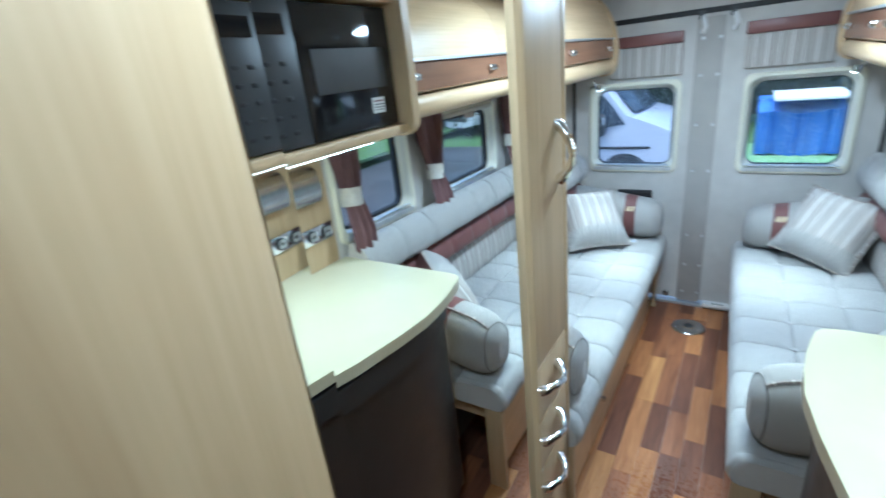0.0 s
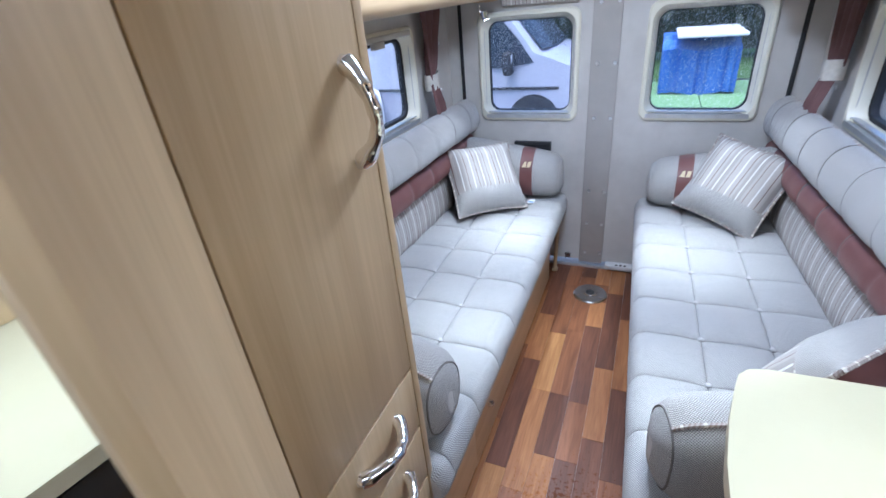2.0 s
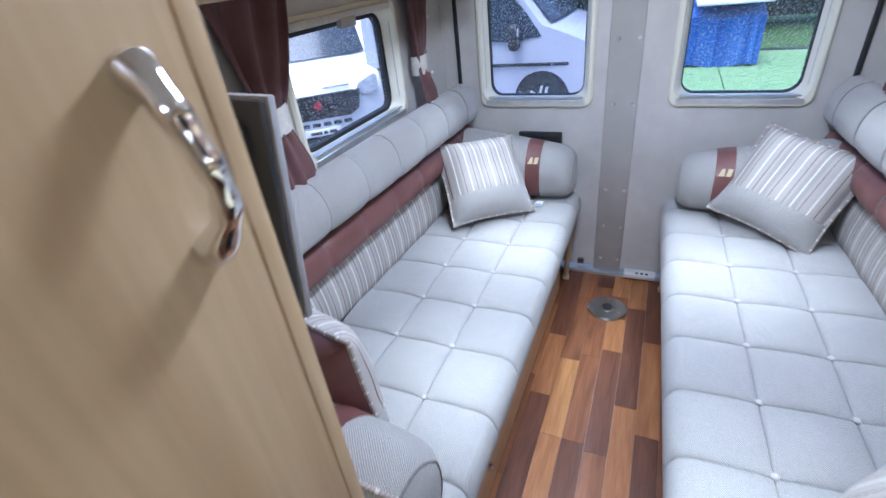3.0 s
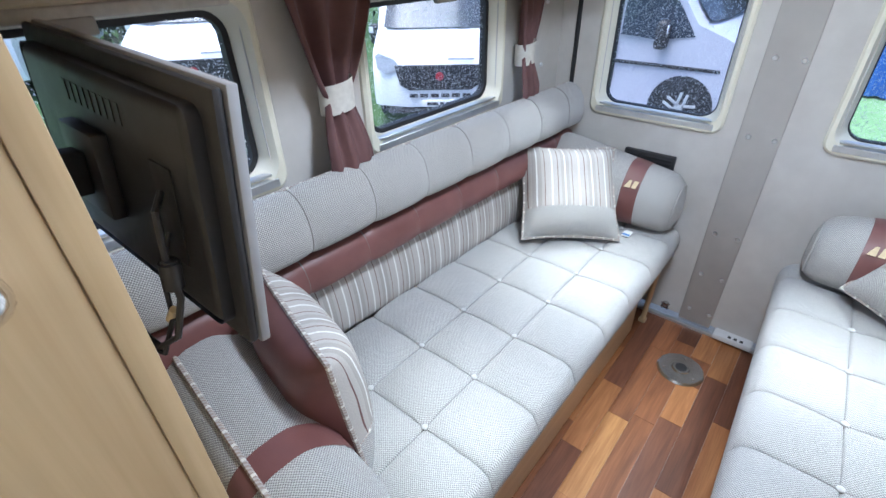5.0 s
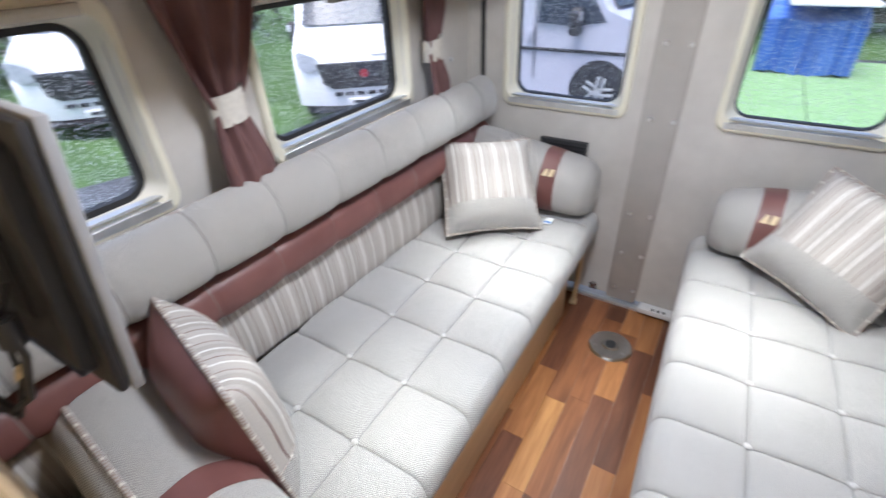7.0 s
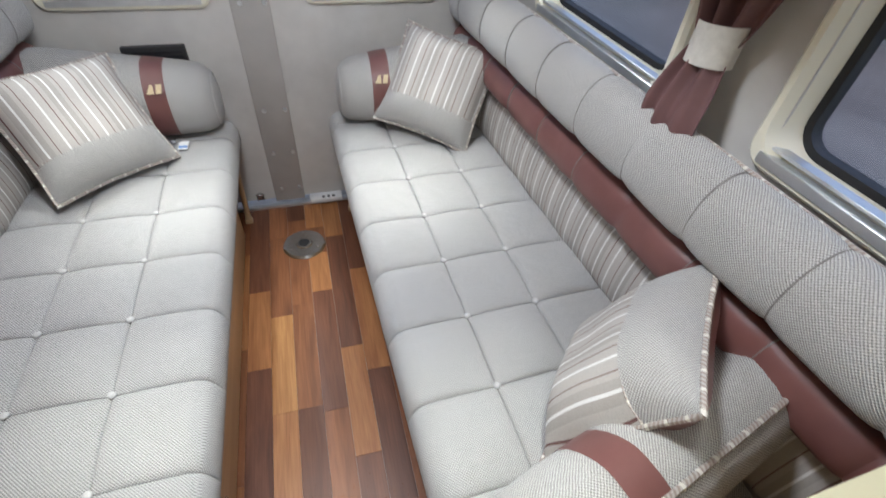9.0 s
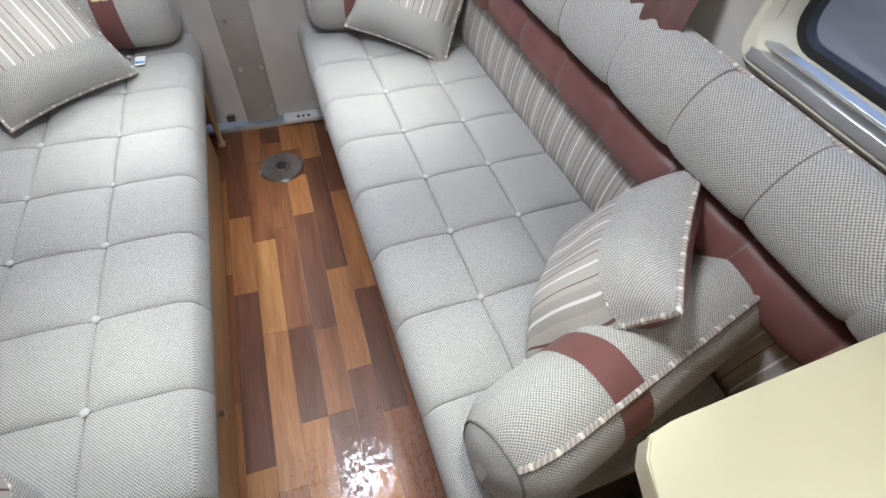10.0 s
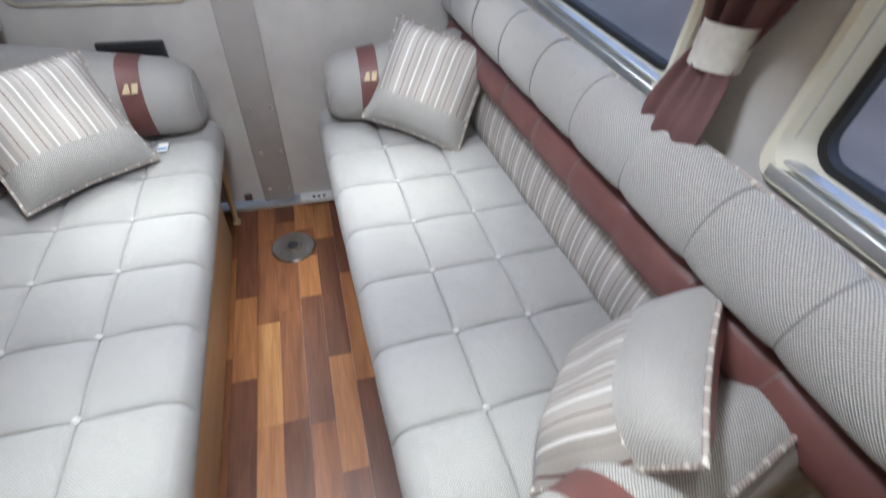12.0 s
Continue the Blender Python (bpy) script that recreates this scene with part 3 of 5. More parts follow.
def cushion_bm(size, thick, v0=-1.0, v1=1.0, face=0, n=26, puffs=0.0):
    """One face of a scatter cushion between the rows v0 and v1. face: 1 front, -1 back."""
    rows = []
    for i in range(n + 1):
        v = v0 + (v1 - v0) * i / n
        row = []
        for j in range(n + 1):
            u = -1 + 2 * j / n
            h = (max(0.0, (1 - u ** 4) * (1 - v ** 4))) ** 0.7
            sx = 1 - 0.07 * (1 - v * v) + 0.02 * noise.noise(Vector((v * 2, 0.3, size)))
            sy = 1 - 0.07 * (1 - u * u)
            w = 0.10 * noise.noise(Vector((u * 1.7, v * 1.7, thick * 30 + face))) * h
            row.append(Vector((u * size / 2 * sx, v * size / 2 * sy, face * thick / 2 * (h + w))))
        rows.append(row)
    bm = bmesh.new()
    grid_surface(bm, rows)
    return bm


def scatter_cushion(m, label, size=0.37, thick=0.16, back=None, group="scatter cushions"):
    ob = tagged(new("scatter_cushion"), label, "cushion", group)
    ob.matrix_world = m
    part("striped_front", cushion_bm(size, thick, -0.42, 1, 1), M_STRIPE_X, ob)
    part("plain_front", cushion_bm(size, thick, -1, -0.42, 1), M_ROLL, ob, "plain grey woven lower panel")
    part("back", cushion_bm(size, thick, -1, 1, -1), back or M_ROLL, ob)
    edge = []
    for k in range(96):
        a = k * 4 / 96
        s, f = int(a), a - int(a)
        u, v = [(-1 + 2 * f, -1), (1, -1 + 2 * f), (1 - 2 * f, 1), (-1, 1 - 2 * f)][s]
        edge.append((u * size / 2 * (1 - 0.07 * (1 - v * v)), v * size / 2 * (1 - 0.07 * (1 - u * u)), 0))
    bm = bmesh.new()
    tube(bm, edge, 0.0055, 6, True)
    part("piping", bm, M_PIPING, ob)
    bm = bmesh.new()
    tube(bm, [(-size / 2 * 0.94 + k * size * 0.94 / 20, -0.42 * size / 2 * 0.96, thick / 2 * 0.86 * (max(0, 1 - (-1 + k / 10) ** 4)) ** 0.62 + 0.001) for k in range(21)], 0.0022, 5)
    part("seam", bm, M_PIPING, ob)
    return ob


scatter_cushion(axes((0.744, 0.667, -0.040), (-0.397, 0.553, 0.732), (0.511, -0.529, 0.677), (-0.536, 3.862, 0.635)), "striped beige cushion with a plain lower panel, leaning on the bolster", 0.36)
scatter_cushion(axes((0.825, -0.545, -0.150), (0.465, 0.425, 0.777), (-0.360, -0.711, 0.604), (0.545, 3.937, 0.643)), "striped beige cushion tilted on one corner against the bolster", 0.355)
scatter_cushion(axes((0.685, 0.727, -0.033), (-0.336, 0.276, -0.901), (-0.646, 0.628, 0.433), (0.606, 2.775, 0.654)), "striped cushion with a maroon back, propped on the arm bolster", 0.35, back=M_MAROON)
scatter_cushion(pose(-0.545, 2.700, 0.665, 0, 0, 166) @ pose(0, 0, 0, 84, 0, 0), "striped cushion with a maroon back, standing behind the television", 0.37, back=M_MAROON)


def bolster(name, m, length, depth, height, label, band_at, group, logo=True, rise=0.0):
    """A D-shaped bolster lying along x, flat back towards +y, with a satin band round it."""
    ob = tagged(new(name), label, "bolster", group)
    ob.matrix_world = m

    def section(x, grow=0.0):
        e = abs(2 * x / length)
        s = max(0.12, (max(0.0, 1 - min(e, 1.0) ** 12)) ** 0.5)
        pts = []
        for k in range(28):
            a = 2 * math.pi * k / 28
            ca, sa = math.cos(a), math.sin(a)
            y = depth / 2 * (abs(ca) ** 0.75) * (1 if ca > 0 else -1)
            z = height / 2 * (abs(sa) ** 0.75) * (1 if sa > 0 else -1)
            if y < 0 and z > 0:
                y *= 1 - 0.45 * (z / (height / 2)) ** 2
            up = 1 + rise * x / length
            pts.append(Vector((x, y * s * (1 + grow), up * (height / 2 + z * (s if z > 0 else 0.35 + 0.65 * s) * (1 + grow)))))
        return pts

    xs = [-length / 2 * math.sin(math.pi / 2 * math.cos(math.pi * k / 44)) for k in range(45)]
    bm = bmesh.new()
    vs = grid_surface(bm, [section(x) for x in xs], False, True)
    bm.faces.new(vs[0])
    bm.faces.new(vs[-1])
    part("pad", bm, M_ROLL, ob)
    bm = bmesh.new()
    grid_surface(bm, [section(band_at + 0.062 * (k / 6 - 0.5), 0.012) for k in range(7)], False, True)
    band = part("band", bm, M_MAROON, ob, "maroon satin band")
    for s in (-1, 1):
        bm = bmesh.new()
        tube(bm, section(s * length / 2 * 0.945, 0.006), 0.0025 if not logo else 0.0035, 6, True)
        part("end_seam", bm, M_SEAM if not logo else M_ROLL, ob)
    if not logo:
        bm = bmesh.new()
        tube(bm, [section(-length / 2 * 0.94 + length * 0.94 * k / 40, 0.015)[5] for k in range(41)], 0.0055, 6)
        part("piping", bm, M_PIPING, ob)
    if logo:
        mid = section(band_at, 0.02)
        q = mid[12]
        nrm = Vector((0, -0.87, 0.5))
        o = axes((1, 0, 0), (0, 0.5, 0.87), nrm, q + nrm * 0.004)
        bm = plate([(-0.022, -0.012), (-0.008, 0.016), (0.0, 0.016), (0.0, -0.012)], 0, 0.002, o)
        part("emblem", bm, M_GOLD, band, "small gold embroidered shapes")
        bm = plate([(0.004, -0.012), (0.010, 0.016), (0.026, 0.016), (0.020, -0.012)], 0, 0.002, o)
        part("emblem", bm, M_GOLD, band, "small gold embroidered shapes")
    return ob


bolster("bolster", pose(-0.462, 4.085, 0.482, 0, 0, 2), 0.55, 0.22, 0.255, "grey woven bolster with a maroon band, against the rear door", 0.10, "bolsters", True, -0.38)
bolster("bolster", pose(0.485, 4.075, 0.482, 0, 0, -2), 0.56, 0.22, 0.250, "grey woven bolster with a maroon band, against the rear door", -0.125, "bolsters", True, 0.38)
bolster("bolster", pose(0.605, 2.626, 0.480, 0, 0, 196), 0.72, 0.19, 0.25, "grey woven arm bolster with a maroon band beside the worktop", 0.15, "bolsters", False)
bolster("bolster", pose(-0.505, 2.550, 0.480, 0, 0, 174), 0.64, 0.22, 0.25, "grey woven arm bolster with a maroon band behind the wardrobe", -0.12, "bolsters", False)

lb = thing("bolster_tag", "small white and blue sewn label under the bolster", "label")
part("tag", box(-0.335, -0.305, 3.925, 3.972, 0.491, 0.495, bev=0.001), M_PAPER, lb)
part("print", box(-0.333, -0.307, 3.930, 3.942, 0.4952, 0.4958), M_BLUE_PRINT, lb)

# ---- curtains ----


def curtain(m, u, top, tie, low, w_top, w_tie, w_low, shift=0.0):
    """A gathered curtain in a wall's plane: u its middle at the tie, heights, and widths."""
    ob = thing("curtain", "maroon window curtain gathered by a pale tieback", "curtain", group="window curtains")
    rows = []
    for i in range(41):
        z = low + (top - low) * i / 40
        if z > tie:
            t = (z - tie) / (top - tie)
            w, c, dep = w_tie + (w_top - w_tie) * t ** 0.75, shift * t ** 0.8, 0.020 + 0.004 * t
        else:
            t = (tie - z) / (tie - low)
            w, c, dep = w_tie + (w_low - w_tie) * (math.sin(math.pi * 0.66 * t) * 0.80), -shift * 0.1 * t, 0.018 - 0.009 * t
        row = []
        for j in range(65):
            a = j / 64
            wave = math.sin(a * math.pi * 6 + 0.8 * math.sin(z * 9 + u)) + 0.35 * math.sin(a * 23 + z * 6)
            hem = (-0.030 * math.sin(a * math.pi) ** 2 + 0.012 * math.sin(a * math.pi * 3 + u)) * max(0.0, 1 - i / 9)
            out = 0.046 + (0.040 * min(1.0, 1.6 * (tie - z) / (tie - low)) + 0.012 * math.sin(a * math.pi) if z < tie else 0.0)
            row.append(m @ Vector((u + c + (a - 0.5) * w, z + hem, out + dep * wave * (0.75 if z > tie else 0.62))))
        rows.append(row)
    bm = bmesh.new()
    grid_surface(bm, rows)
    cl = part("cloth", bm, M_CURTAIN, ob)
    so = cl.modifiers.new("thickness", "SOLIDIFY")
    so.thickness = 0.002
    rows = []
    for k in range(6):
        z = tie - 0.035 + 0.07 * k / 5
        rows.append([m @ Vector((u + (w_tie / 2 + 0.010) * math.cos(a * math.pi / 12), z + 0.006 * math.cos(a * math.pi / 12), 0.046 + 0.034 * math.sin(a * math.pi / 12))) for a in range(24)])
    bm = bmesh.new()
    grid_surface(bm, rows, False, True)
    part("tieback", bm, M_BAND, ob, "pale woven tieback")
    return ob


curtain(SIDE_L, 3.068, 1.52, 1.124, 0.905, 0.34, 0.075, 0.15, 0.03)
curtain(SIDE_L, 3.898, 1.52, 1.098, 0.908, 0.24, 0.065, 0.12, 0.06)
curtain(SIDE_L, 2.29, 1.52, 1.13, 0.945, 0.24, 0.075, 0.13, 0.0)
curtain(SIDE_R, -3.10, 1.50, 1.098, 0.915, 0.30, 0.075, 0.16, 0.03)
curtain(SIDE_R, -3.932, 1.50, 1.096, 0.908, 0.20, 0.065, 0.11, 0.0)
curtain(SIDE_R, -2.53, 1.50, 1.135, 0.93, 0.18, 0.08, 0.13, 0.0)

# ---- overhead lockers ----


def locker(side, y0, y1, doors, label):
    """An overhead locker: rounded lower roll, walnut strip with catches, pale upper doors."""
    ob = thing("overhead_locker", label, "locker", (0, 0, 0.03 if side < 0 else 0.012), group="overhead lockers")

    def prof(points):
        return [(side * a, b) for a, b in points]

    bm = bmesh.new()
    extrude_profile(bm, prof(smoothed([(0.88, 1.41), (0.56, 1.375), (0.475, 1.395), (0.475, 1.455), (0.55, 1.462), (0.88, 1.462)], 2)), y0, y1)
    part("lower_roll", bm, M_ASH_H, ob)
    n = len(doors) - 1
    for k in range(n):
        a, b = doors[k] + 0.002, doors[k + 1] - 0.002
        bm = bmesh.new()
        extrude_profile(bm, prof([(0.492, 1.462), (0.480, 1.47), (0.488, 1.555), (0.50, 1.562), (0.56, 1.562), (0.56, 1.462)]), a, b)
        strip = part("walnut_strip", bm, M_WALNUT, ob, "dark walnut strip")
        bm = bmesh.new()
        extrude_profile(bm, prof([(0.486, 1.566), (0.495, 1.62), (0.53, 1.72), (0.60, 1.78), (0.70, 1.825), (0.88, 1.825), (0.88, 1.566)]), a, b)
        part("door_panel", bm, M_ASH_H, ob, "curved pale wood locker door")
        bm = bmesh.new()
        extrude_profile(bm, prof([(0.478, 1.557), (0.478, 1.566), (0.50, 1.566), (0.50, 1.557)]), a, b)
        part("chrome_line", bm, M_ALU, ob, "thin bright trim line")
        for cy in ([(a + b) / 2] if b - a < 0.5 else [a + 0.12, b - 0.12]):
            bm = bmesh.new()
            add_box(bm, min(side * 0.462, side * 0.49), max(side * 0.462, side * 0.49), cy - 0.032, cy + 0.032, 1.500, 1.524, 0.009, 3)
            part("catch", bm, M_CHROME, strip, "chrome push catch")
    # rounded rear end cap
    bm = bmesh.new()
    extrude_profile(bm, prof(smoothed([(0.88, 1.40), (0.55, 1.365), (0.462, 1.39), (0.462, 1.58), (0.53, 1.74), (0.66, 1.827), (0.88, 1.827)], 2)), y1, y1 + 0.035)
    part("end_cap", bm, M_ASH_H, ob)
    return ob


locker(-1, 2.36, 4.06, [2.36, 3.21, 4.06], "curved pale wood locker with a walnut strip above the window")
locker(1, 2.385, 4.06, [2.385, 3.22, 4.06], "curved pale wood locker with a walnut strip above the window")

# ---- wardrobe and washroom ----
ward = thing("wardrobe", "tall pale ash wardrobe with a door over three drawers", "wardrobe", (0.002, 0.068, 0.0))
part("body", box(-0.90, -0.222, 1.985, 2.340, 0.0, 1.858, bev=0.002), M_ASH, ward)
bm = bmesh.new()
foot = smoothed([(-0.095, 1.795), (-0.085, 1.83), (-0.2055, 1.9865), (-0.2055, 1.9865), (-0.30, 1.9865), (-0.30, 1.795)], 1)
extrude = [bm.verts.new((x, y, 0.0)) for x, y in foot], [bm.verts.new((x, y, 1.857)) for x, y in foot]
bm.faces.new(extrude[0])
bm.faces.new(extrude[1])
for k in range(len(foot)):
    j = (k + 1) % len(foot)
    bm.faces.new((extrude[0][k], extrude[0][j], extrude[1][j], extrude[1][k]))
part("corner_post", bm, M_ASH, ward, "rounded ash corner post")


def bow_handle(parent, x, y, z0, z1, along_y=False):
    """A chrome bow handle with swollen feet, standing off a face towards +x."""
    n = 24
    pts = []
    for k in range(n + 1):
        t = k / n
        off = 0.034 * math.sin(math.pi * t) ** 0.7 + 0.004
        lean = 0.004 * math.sin(2 * math.pi * t)
        pts.append((x + off, y + lean, z0 + (z1 - z0) * t) if not along_y else (x + off, z0 + (z1 - z0) * t, y + lean))
    bm = bmesh.new()
    tube(bm, pts, lambda t: 0.0100 + 0.0050 * abs(2 * t - 1) ** 3 + 0.0010 * math.sin(t * 26), 14)
    for t in (0, n):
        px, py, pz = pts[t]
        add_cyl(bm, 0.0145, 0.011, 0.014, Matrix.Translation((x + 0.004, py, pz)) @ pose(0, 0, 0, 0, 90, 0), 14, 0.002)
    return part("handle", bm, M_CHROME, parent, "chrome bow handle")


wd = part("door", box(-0.2215, -0.204, 1.989, 2.317, 0.816, 1.850, bev=0.0015), M_ASH, ward)
bow_handle(wd, -0.204, 2.272, 1.258, 1.390)
for k, (a, b) in enumerate([(0.650, 0.810), (0.484, 0.644), (0.318, 0.478)]):
    dr = part("drawer_front", box(-0.2215, -0.204, 1.989, 2.317, a, b, bev=0.003), M_ASH, ward)
    bow_handle(dr, -0.204, (a + b) / 2 + 0.02, 2.105, 2.235, True)
part("end_stile", box(-0.2215, -0.2025, 2.3174, 2.338, 0.0, 1.857, bev=0.0015), M_ASH, ward)
part("plinth", box(-0.2215, -0.206, 1.989, 2.317, 0.0, 0.312, bev=0.002), M_ASH, ward)

wash = thing("washroom", "pale ash washroom wall with a full-height mirror door", "cabinet wall")
MIRROR = pose(-0.092, 1.69, 0, 0, 0, 1.2)
part("side_wall", box(-0.055, -0.012, -1.75, -0.255, 0, 1.857, bev=0.003, m=MIRROR), M_ASH, wash)
for a, b in ((-0.52, -0.257), (-1.60, -0.525)):
    part("frame_panel", box(-0.012, 0.010, a, b, 0.0, 1.857, bev=0.006, m=MIRROR), M_ASH, wash)
part("back_wall", box(-0.90, -0.15, 1.83, 1.86, 0, 1.857), M_ASH, wash)
part("mirror_backing", box(-0.050, -0.007, -0.253, 0.19, 0.0, 1.857, m=MIRROR), M_ASH, wash)
part("mirror", box(-0.006, -0.001, -0.2225, 0.187, 0.02, 1.85, m=MIRROR), M_MIRROR, wash, "full-height mirror")
part("mirror_bevel", box(-0.005, 0.0, -0.0285, 0.0, 0.02, 1.85, m=MIRROR @ pose(-0.001, -0.2223, 0, 0, 0, 2.4)), M_MIRROR, wash, "bevelled mirror edge")

# ---- television ----
tv = tagged(new("television"), "black flat television seen from behind on a swing arm", "television")
tv.matrix_world = pose(-0.330, 2.560, 1.155, -6, 3, 2) @ Matrix.Scale(0.97, 4)
part("bezel", box(-0.545, 0.0, -0.008, 0.006, -0.165, 0.165, bev=0.003), M_TVGREY, tv, "silver-grey screen edge")
part("screen", box(-0.535, -0.010, 0.0063, 0.0085, -0.150, 0.155), M_GLOSSBLACK, tv)
bm = bmesh.new()
add_box(bm, -0.542, -0.003, -0.022, -0.0083, -0.162, 0.162, 0.006)
add_box(bm, -0.515, -0.030, -0.040, -0.020, -0.140, 0.140, 0.018, 4)
part("back_shell", bm, M_TVBACK, tv)
part("socket_recess", box(-0.135, -0.085, -0.0425, -0.0395, -0.07, 0.06, bev=0.002), M_GASKET, tv)
for k in range(9):
    part("vent_slot", box(-0.36 + 0.02 * k, -0.349 + 0.02 * k, -0.0412, -0.0398, 0.085, 0.112), M_BLACK, tv)
part("bracket", box(-0.36, -0.25, -0.060, -0.0402, -0.06, 0.06, bev=0.003), M_BLACK, tv)
bm = bmesh.new()
add_box(bm, -0.325, -0.285, -0.150, -0.0605, -0.03, 0.03, 0.004)
part("swing_arm", bm, M_GASKET, tv)
bm = bmesh.new()
tube(bm, [(-0.10, -0.05, 0.03), (-0.075, -0.07, 0.02), (-0.065, -0.075, -0.03), (-0.06, -0.07, -0.09), (-0.07, -0.08, -0.15), (-0.11, -0.09, -0.185), (-0.17, -0.10, -0.17), (-0.24, -0.12, -0.11), (-0.27, -0.13, -0.03)], 0.0045, 8)
part("cable", bm, M_BLACK, tv)
bm = bmesh.new()
tube(bm, [(-0.115, -0.045, -0.03), (-0.10, -0.07, -0.07), (-0.085, -0.075, -0.13), (-0.10, -0.09, -0.19), (-0.16, -0.10, -0.20), (-0.24, -0.12, -0.15), (-0.31, -0.13, -0.05)], 0.0035, 8)
part("cable", bm, M_BLACK, tv)
bm = bmesh.new()
add_cyl(bm, 0.012, 0.012, 0.04, pose(-0.062, -0.073, -0.055), 14, 0.003)
part("ferrite_bead", bm, M_BLACK, tv)
part("plug", cyl(0.006, 0.005, 0.03, pose(-0.085, -0.075, -0.125, 0, 35, 0), 12), M_GOLD, tv, "brass aerial plug")

# ---- kitchen ----
TOP = 0.900
FRONT = [(0.52, 0.90), (0.50, 1.30), (0.47, 1.62), (0.425, 1.635), (0.39, 1.75), (0.352, 1.875), (0.323, 2.02), (0.309, 2.13), (0.311, 2.21), (0.321, 2.29), (0.333, 2.35), (0.342, 2.385), (0.357, 2.403), (0.385, 2.408), (0.88, 2.43)]
wt = thing("worktop", "cream laminate kitchen worktop with a bowed front", "worktop", (0.012, 0.06, 0))
outline = FRONT + [(0.90, 2.43), (0.94, 0.90)]
part("slab", plate(outline, TOP - 0.006, TOP, Matrix.Identity(4), 0.002), M_WORKTOP, wt)
inner = [(x + 0.001, y - 0.001) for x, y in outline]
part("edging", plate(inner, TOP - 0.034, TOP - 0.0065, Matrix.Identity(4)), M_EDGE, wt, "darker wood-toned edging")
kit = thing("kitchen_unit", "pale ash kitchen base unit beside the fridge", "cabinet", (0.012, 0.06, 0))
part("end_panel", box(0.40, 0.885, 2.335, 2.360, 0.0, TOP - 0.036, bev=0.002), M_ASH, kit)
part("body", box(0.53, 0.90, 0.92, 1.66, 0.0, TOP - 0.036, bev=0.002), M_ASH, kit)
part("door", box(0.51, 0.528, 1.28, 1.645, 0.10, TOP - 0.06, bev=0.003), M_ASH, kit)
part("side_panel", box(0.405, 0.90, 1.665, 1.69, 0.0, TOP - 0.036, bev=0.002), M_ASH, kit)
fr = thing("fridge", "dark brown under-counter fridge with a black bowed top rail", "fridge", (0.012, 0.06, 0))
part("body", box(0.45, 0.88, 1.70, 2.33, 0.02, TOP - 0.04, bev=0.004), M_FRIDGE, fr)
arc = [(0.405, 1.705), (0.375, 1.85), (0.352, 2.0), (0.345, 2.12), (0.352, 2.22), (0.38, 2.325)]
for z0, z1, off, mt, nm in ((0.06, 0.775, 0.0, M_FRIDGE, "door"), (0.782, 0.855, -0.012, M_BLACK, "top_rail")):
    pts = [(x + off, y) for x, y in arc] + [(0.45, 2.325), (0.45, 1.705)]
    part(nm, plate(pts, z0, z1, Matrix.Identity(4), 0.004), mt, fr)
part("kick_plate", box(0.46, 0.50, 1.70, 2.33, 0.0, 0.05), M_BLACK, fr)

hob = thing("sink", "round sink under a dark glass lid with a steel rim", "sink", (0.672, 1.76, TOP))
OVAL = Matrix.Diagonal((1.12, 0.95, 1, 1))
part("rim", ring(0.34, 0.34, 0.169, 0.014, 0.0005, 0.009, OVAL, 0.003), M_CHROME, hob)
part("lid", cyl(0.155, 0.153, 0.006, OVAL @ Matrix.Translation((0, 0, 0.0035)), 48), M_GLOSSBLACK, hob)

sp = thing("splashback", "pale ash panel behind the worktop", "splashback", (0.008, 0.06, 0))
part("panel", box(0.0, 0.014, -1.50, -0.0, TOP + 0.001, 1.37, bev=0.002, m=pose(0.872, 2.40, 0, 0, 0, 1.0)), M_ASH, sp)
roll_h = thing("paper_towel_holder", "curved stainless steel towel holder on the splashback", "towel holder", (0.008, 0.06, 0.008))
bm = bmesh.new()
extrude_profile(bm, smoothed([(0.872, 1.275), (0.82, 1.275), (0.80, 1.23), (0.80, 1.18), (0.815, 1.155), (0.82, 1.16), (0.808, 1.185), (0.808, 1.23), (0.825, 1.266), (0.872, 1.266)], 1), 2.06, 2.31)
part("cover", bm, M_STEEL, roll_h)
so_ = thing("socket_plate", "chrome strip with three black power sockets", "socket", (0.008, 0.06, 0.008))
part("plate", box(0.858, 0.868, 2.17, 2.38, 1.00, 1.06, bev=0.002), M_CHROME, so_)
for k, yy in enumerate((2.205, 2.275, 2.345)):
    part("socket_face", cyl(0.022, 0.020, 0.010, pose(0.855, yy, 1.03, 0, -90, 0), 24, 0.002), M_BLACK, so_)
    part("inset", ring(0.034, 0.034, 0.0165, 0.003, 0, 0.002, axes((0, -1, 0), (0, 0, 1), (-1, 0, 0), (0.850, yy, 1.03)), 0.0005), M_ALU, so_)
sw = thing("light_switch", "small chrome switch on the splashback", "switch", (0.008, 0.06, 0.008))
part("plate", box(0.860, 0.870, 2.05, 2.08, 0.955, 1.005, bev=0.003), M_CHROME, sw)
part("rocker", box(0.855, 0.861, 2.057, 2.073, 0.968, 0.992, bev=0.002), M_BLACK, sw)
gh = thing("grab_handle", "chrome upright handle on the splashback", "handle", (0.008, 0.06, 0.008))
bm = bmesh.new()
tube(bm, [(0.868, 1.97, 1.12), (0.845, 1.97, 1.13), (0.84, 1.97, 1.18), (0.845, 1.97, 1.23), (0.868, 1.97, 1.24)], 0.007, 10)
part("bar", bm, M_CHROME, gh)

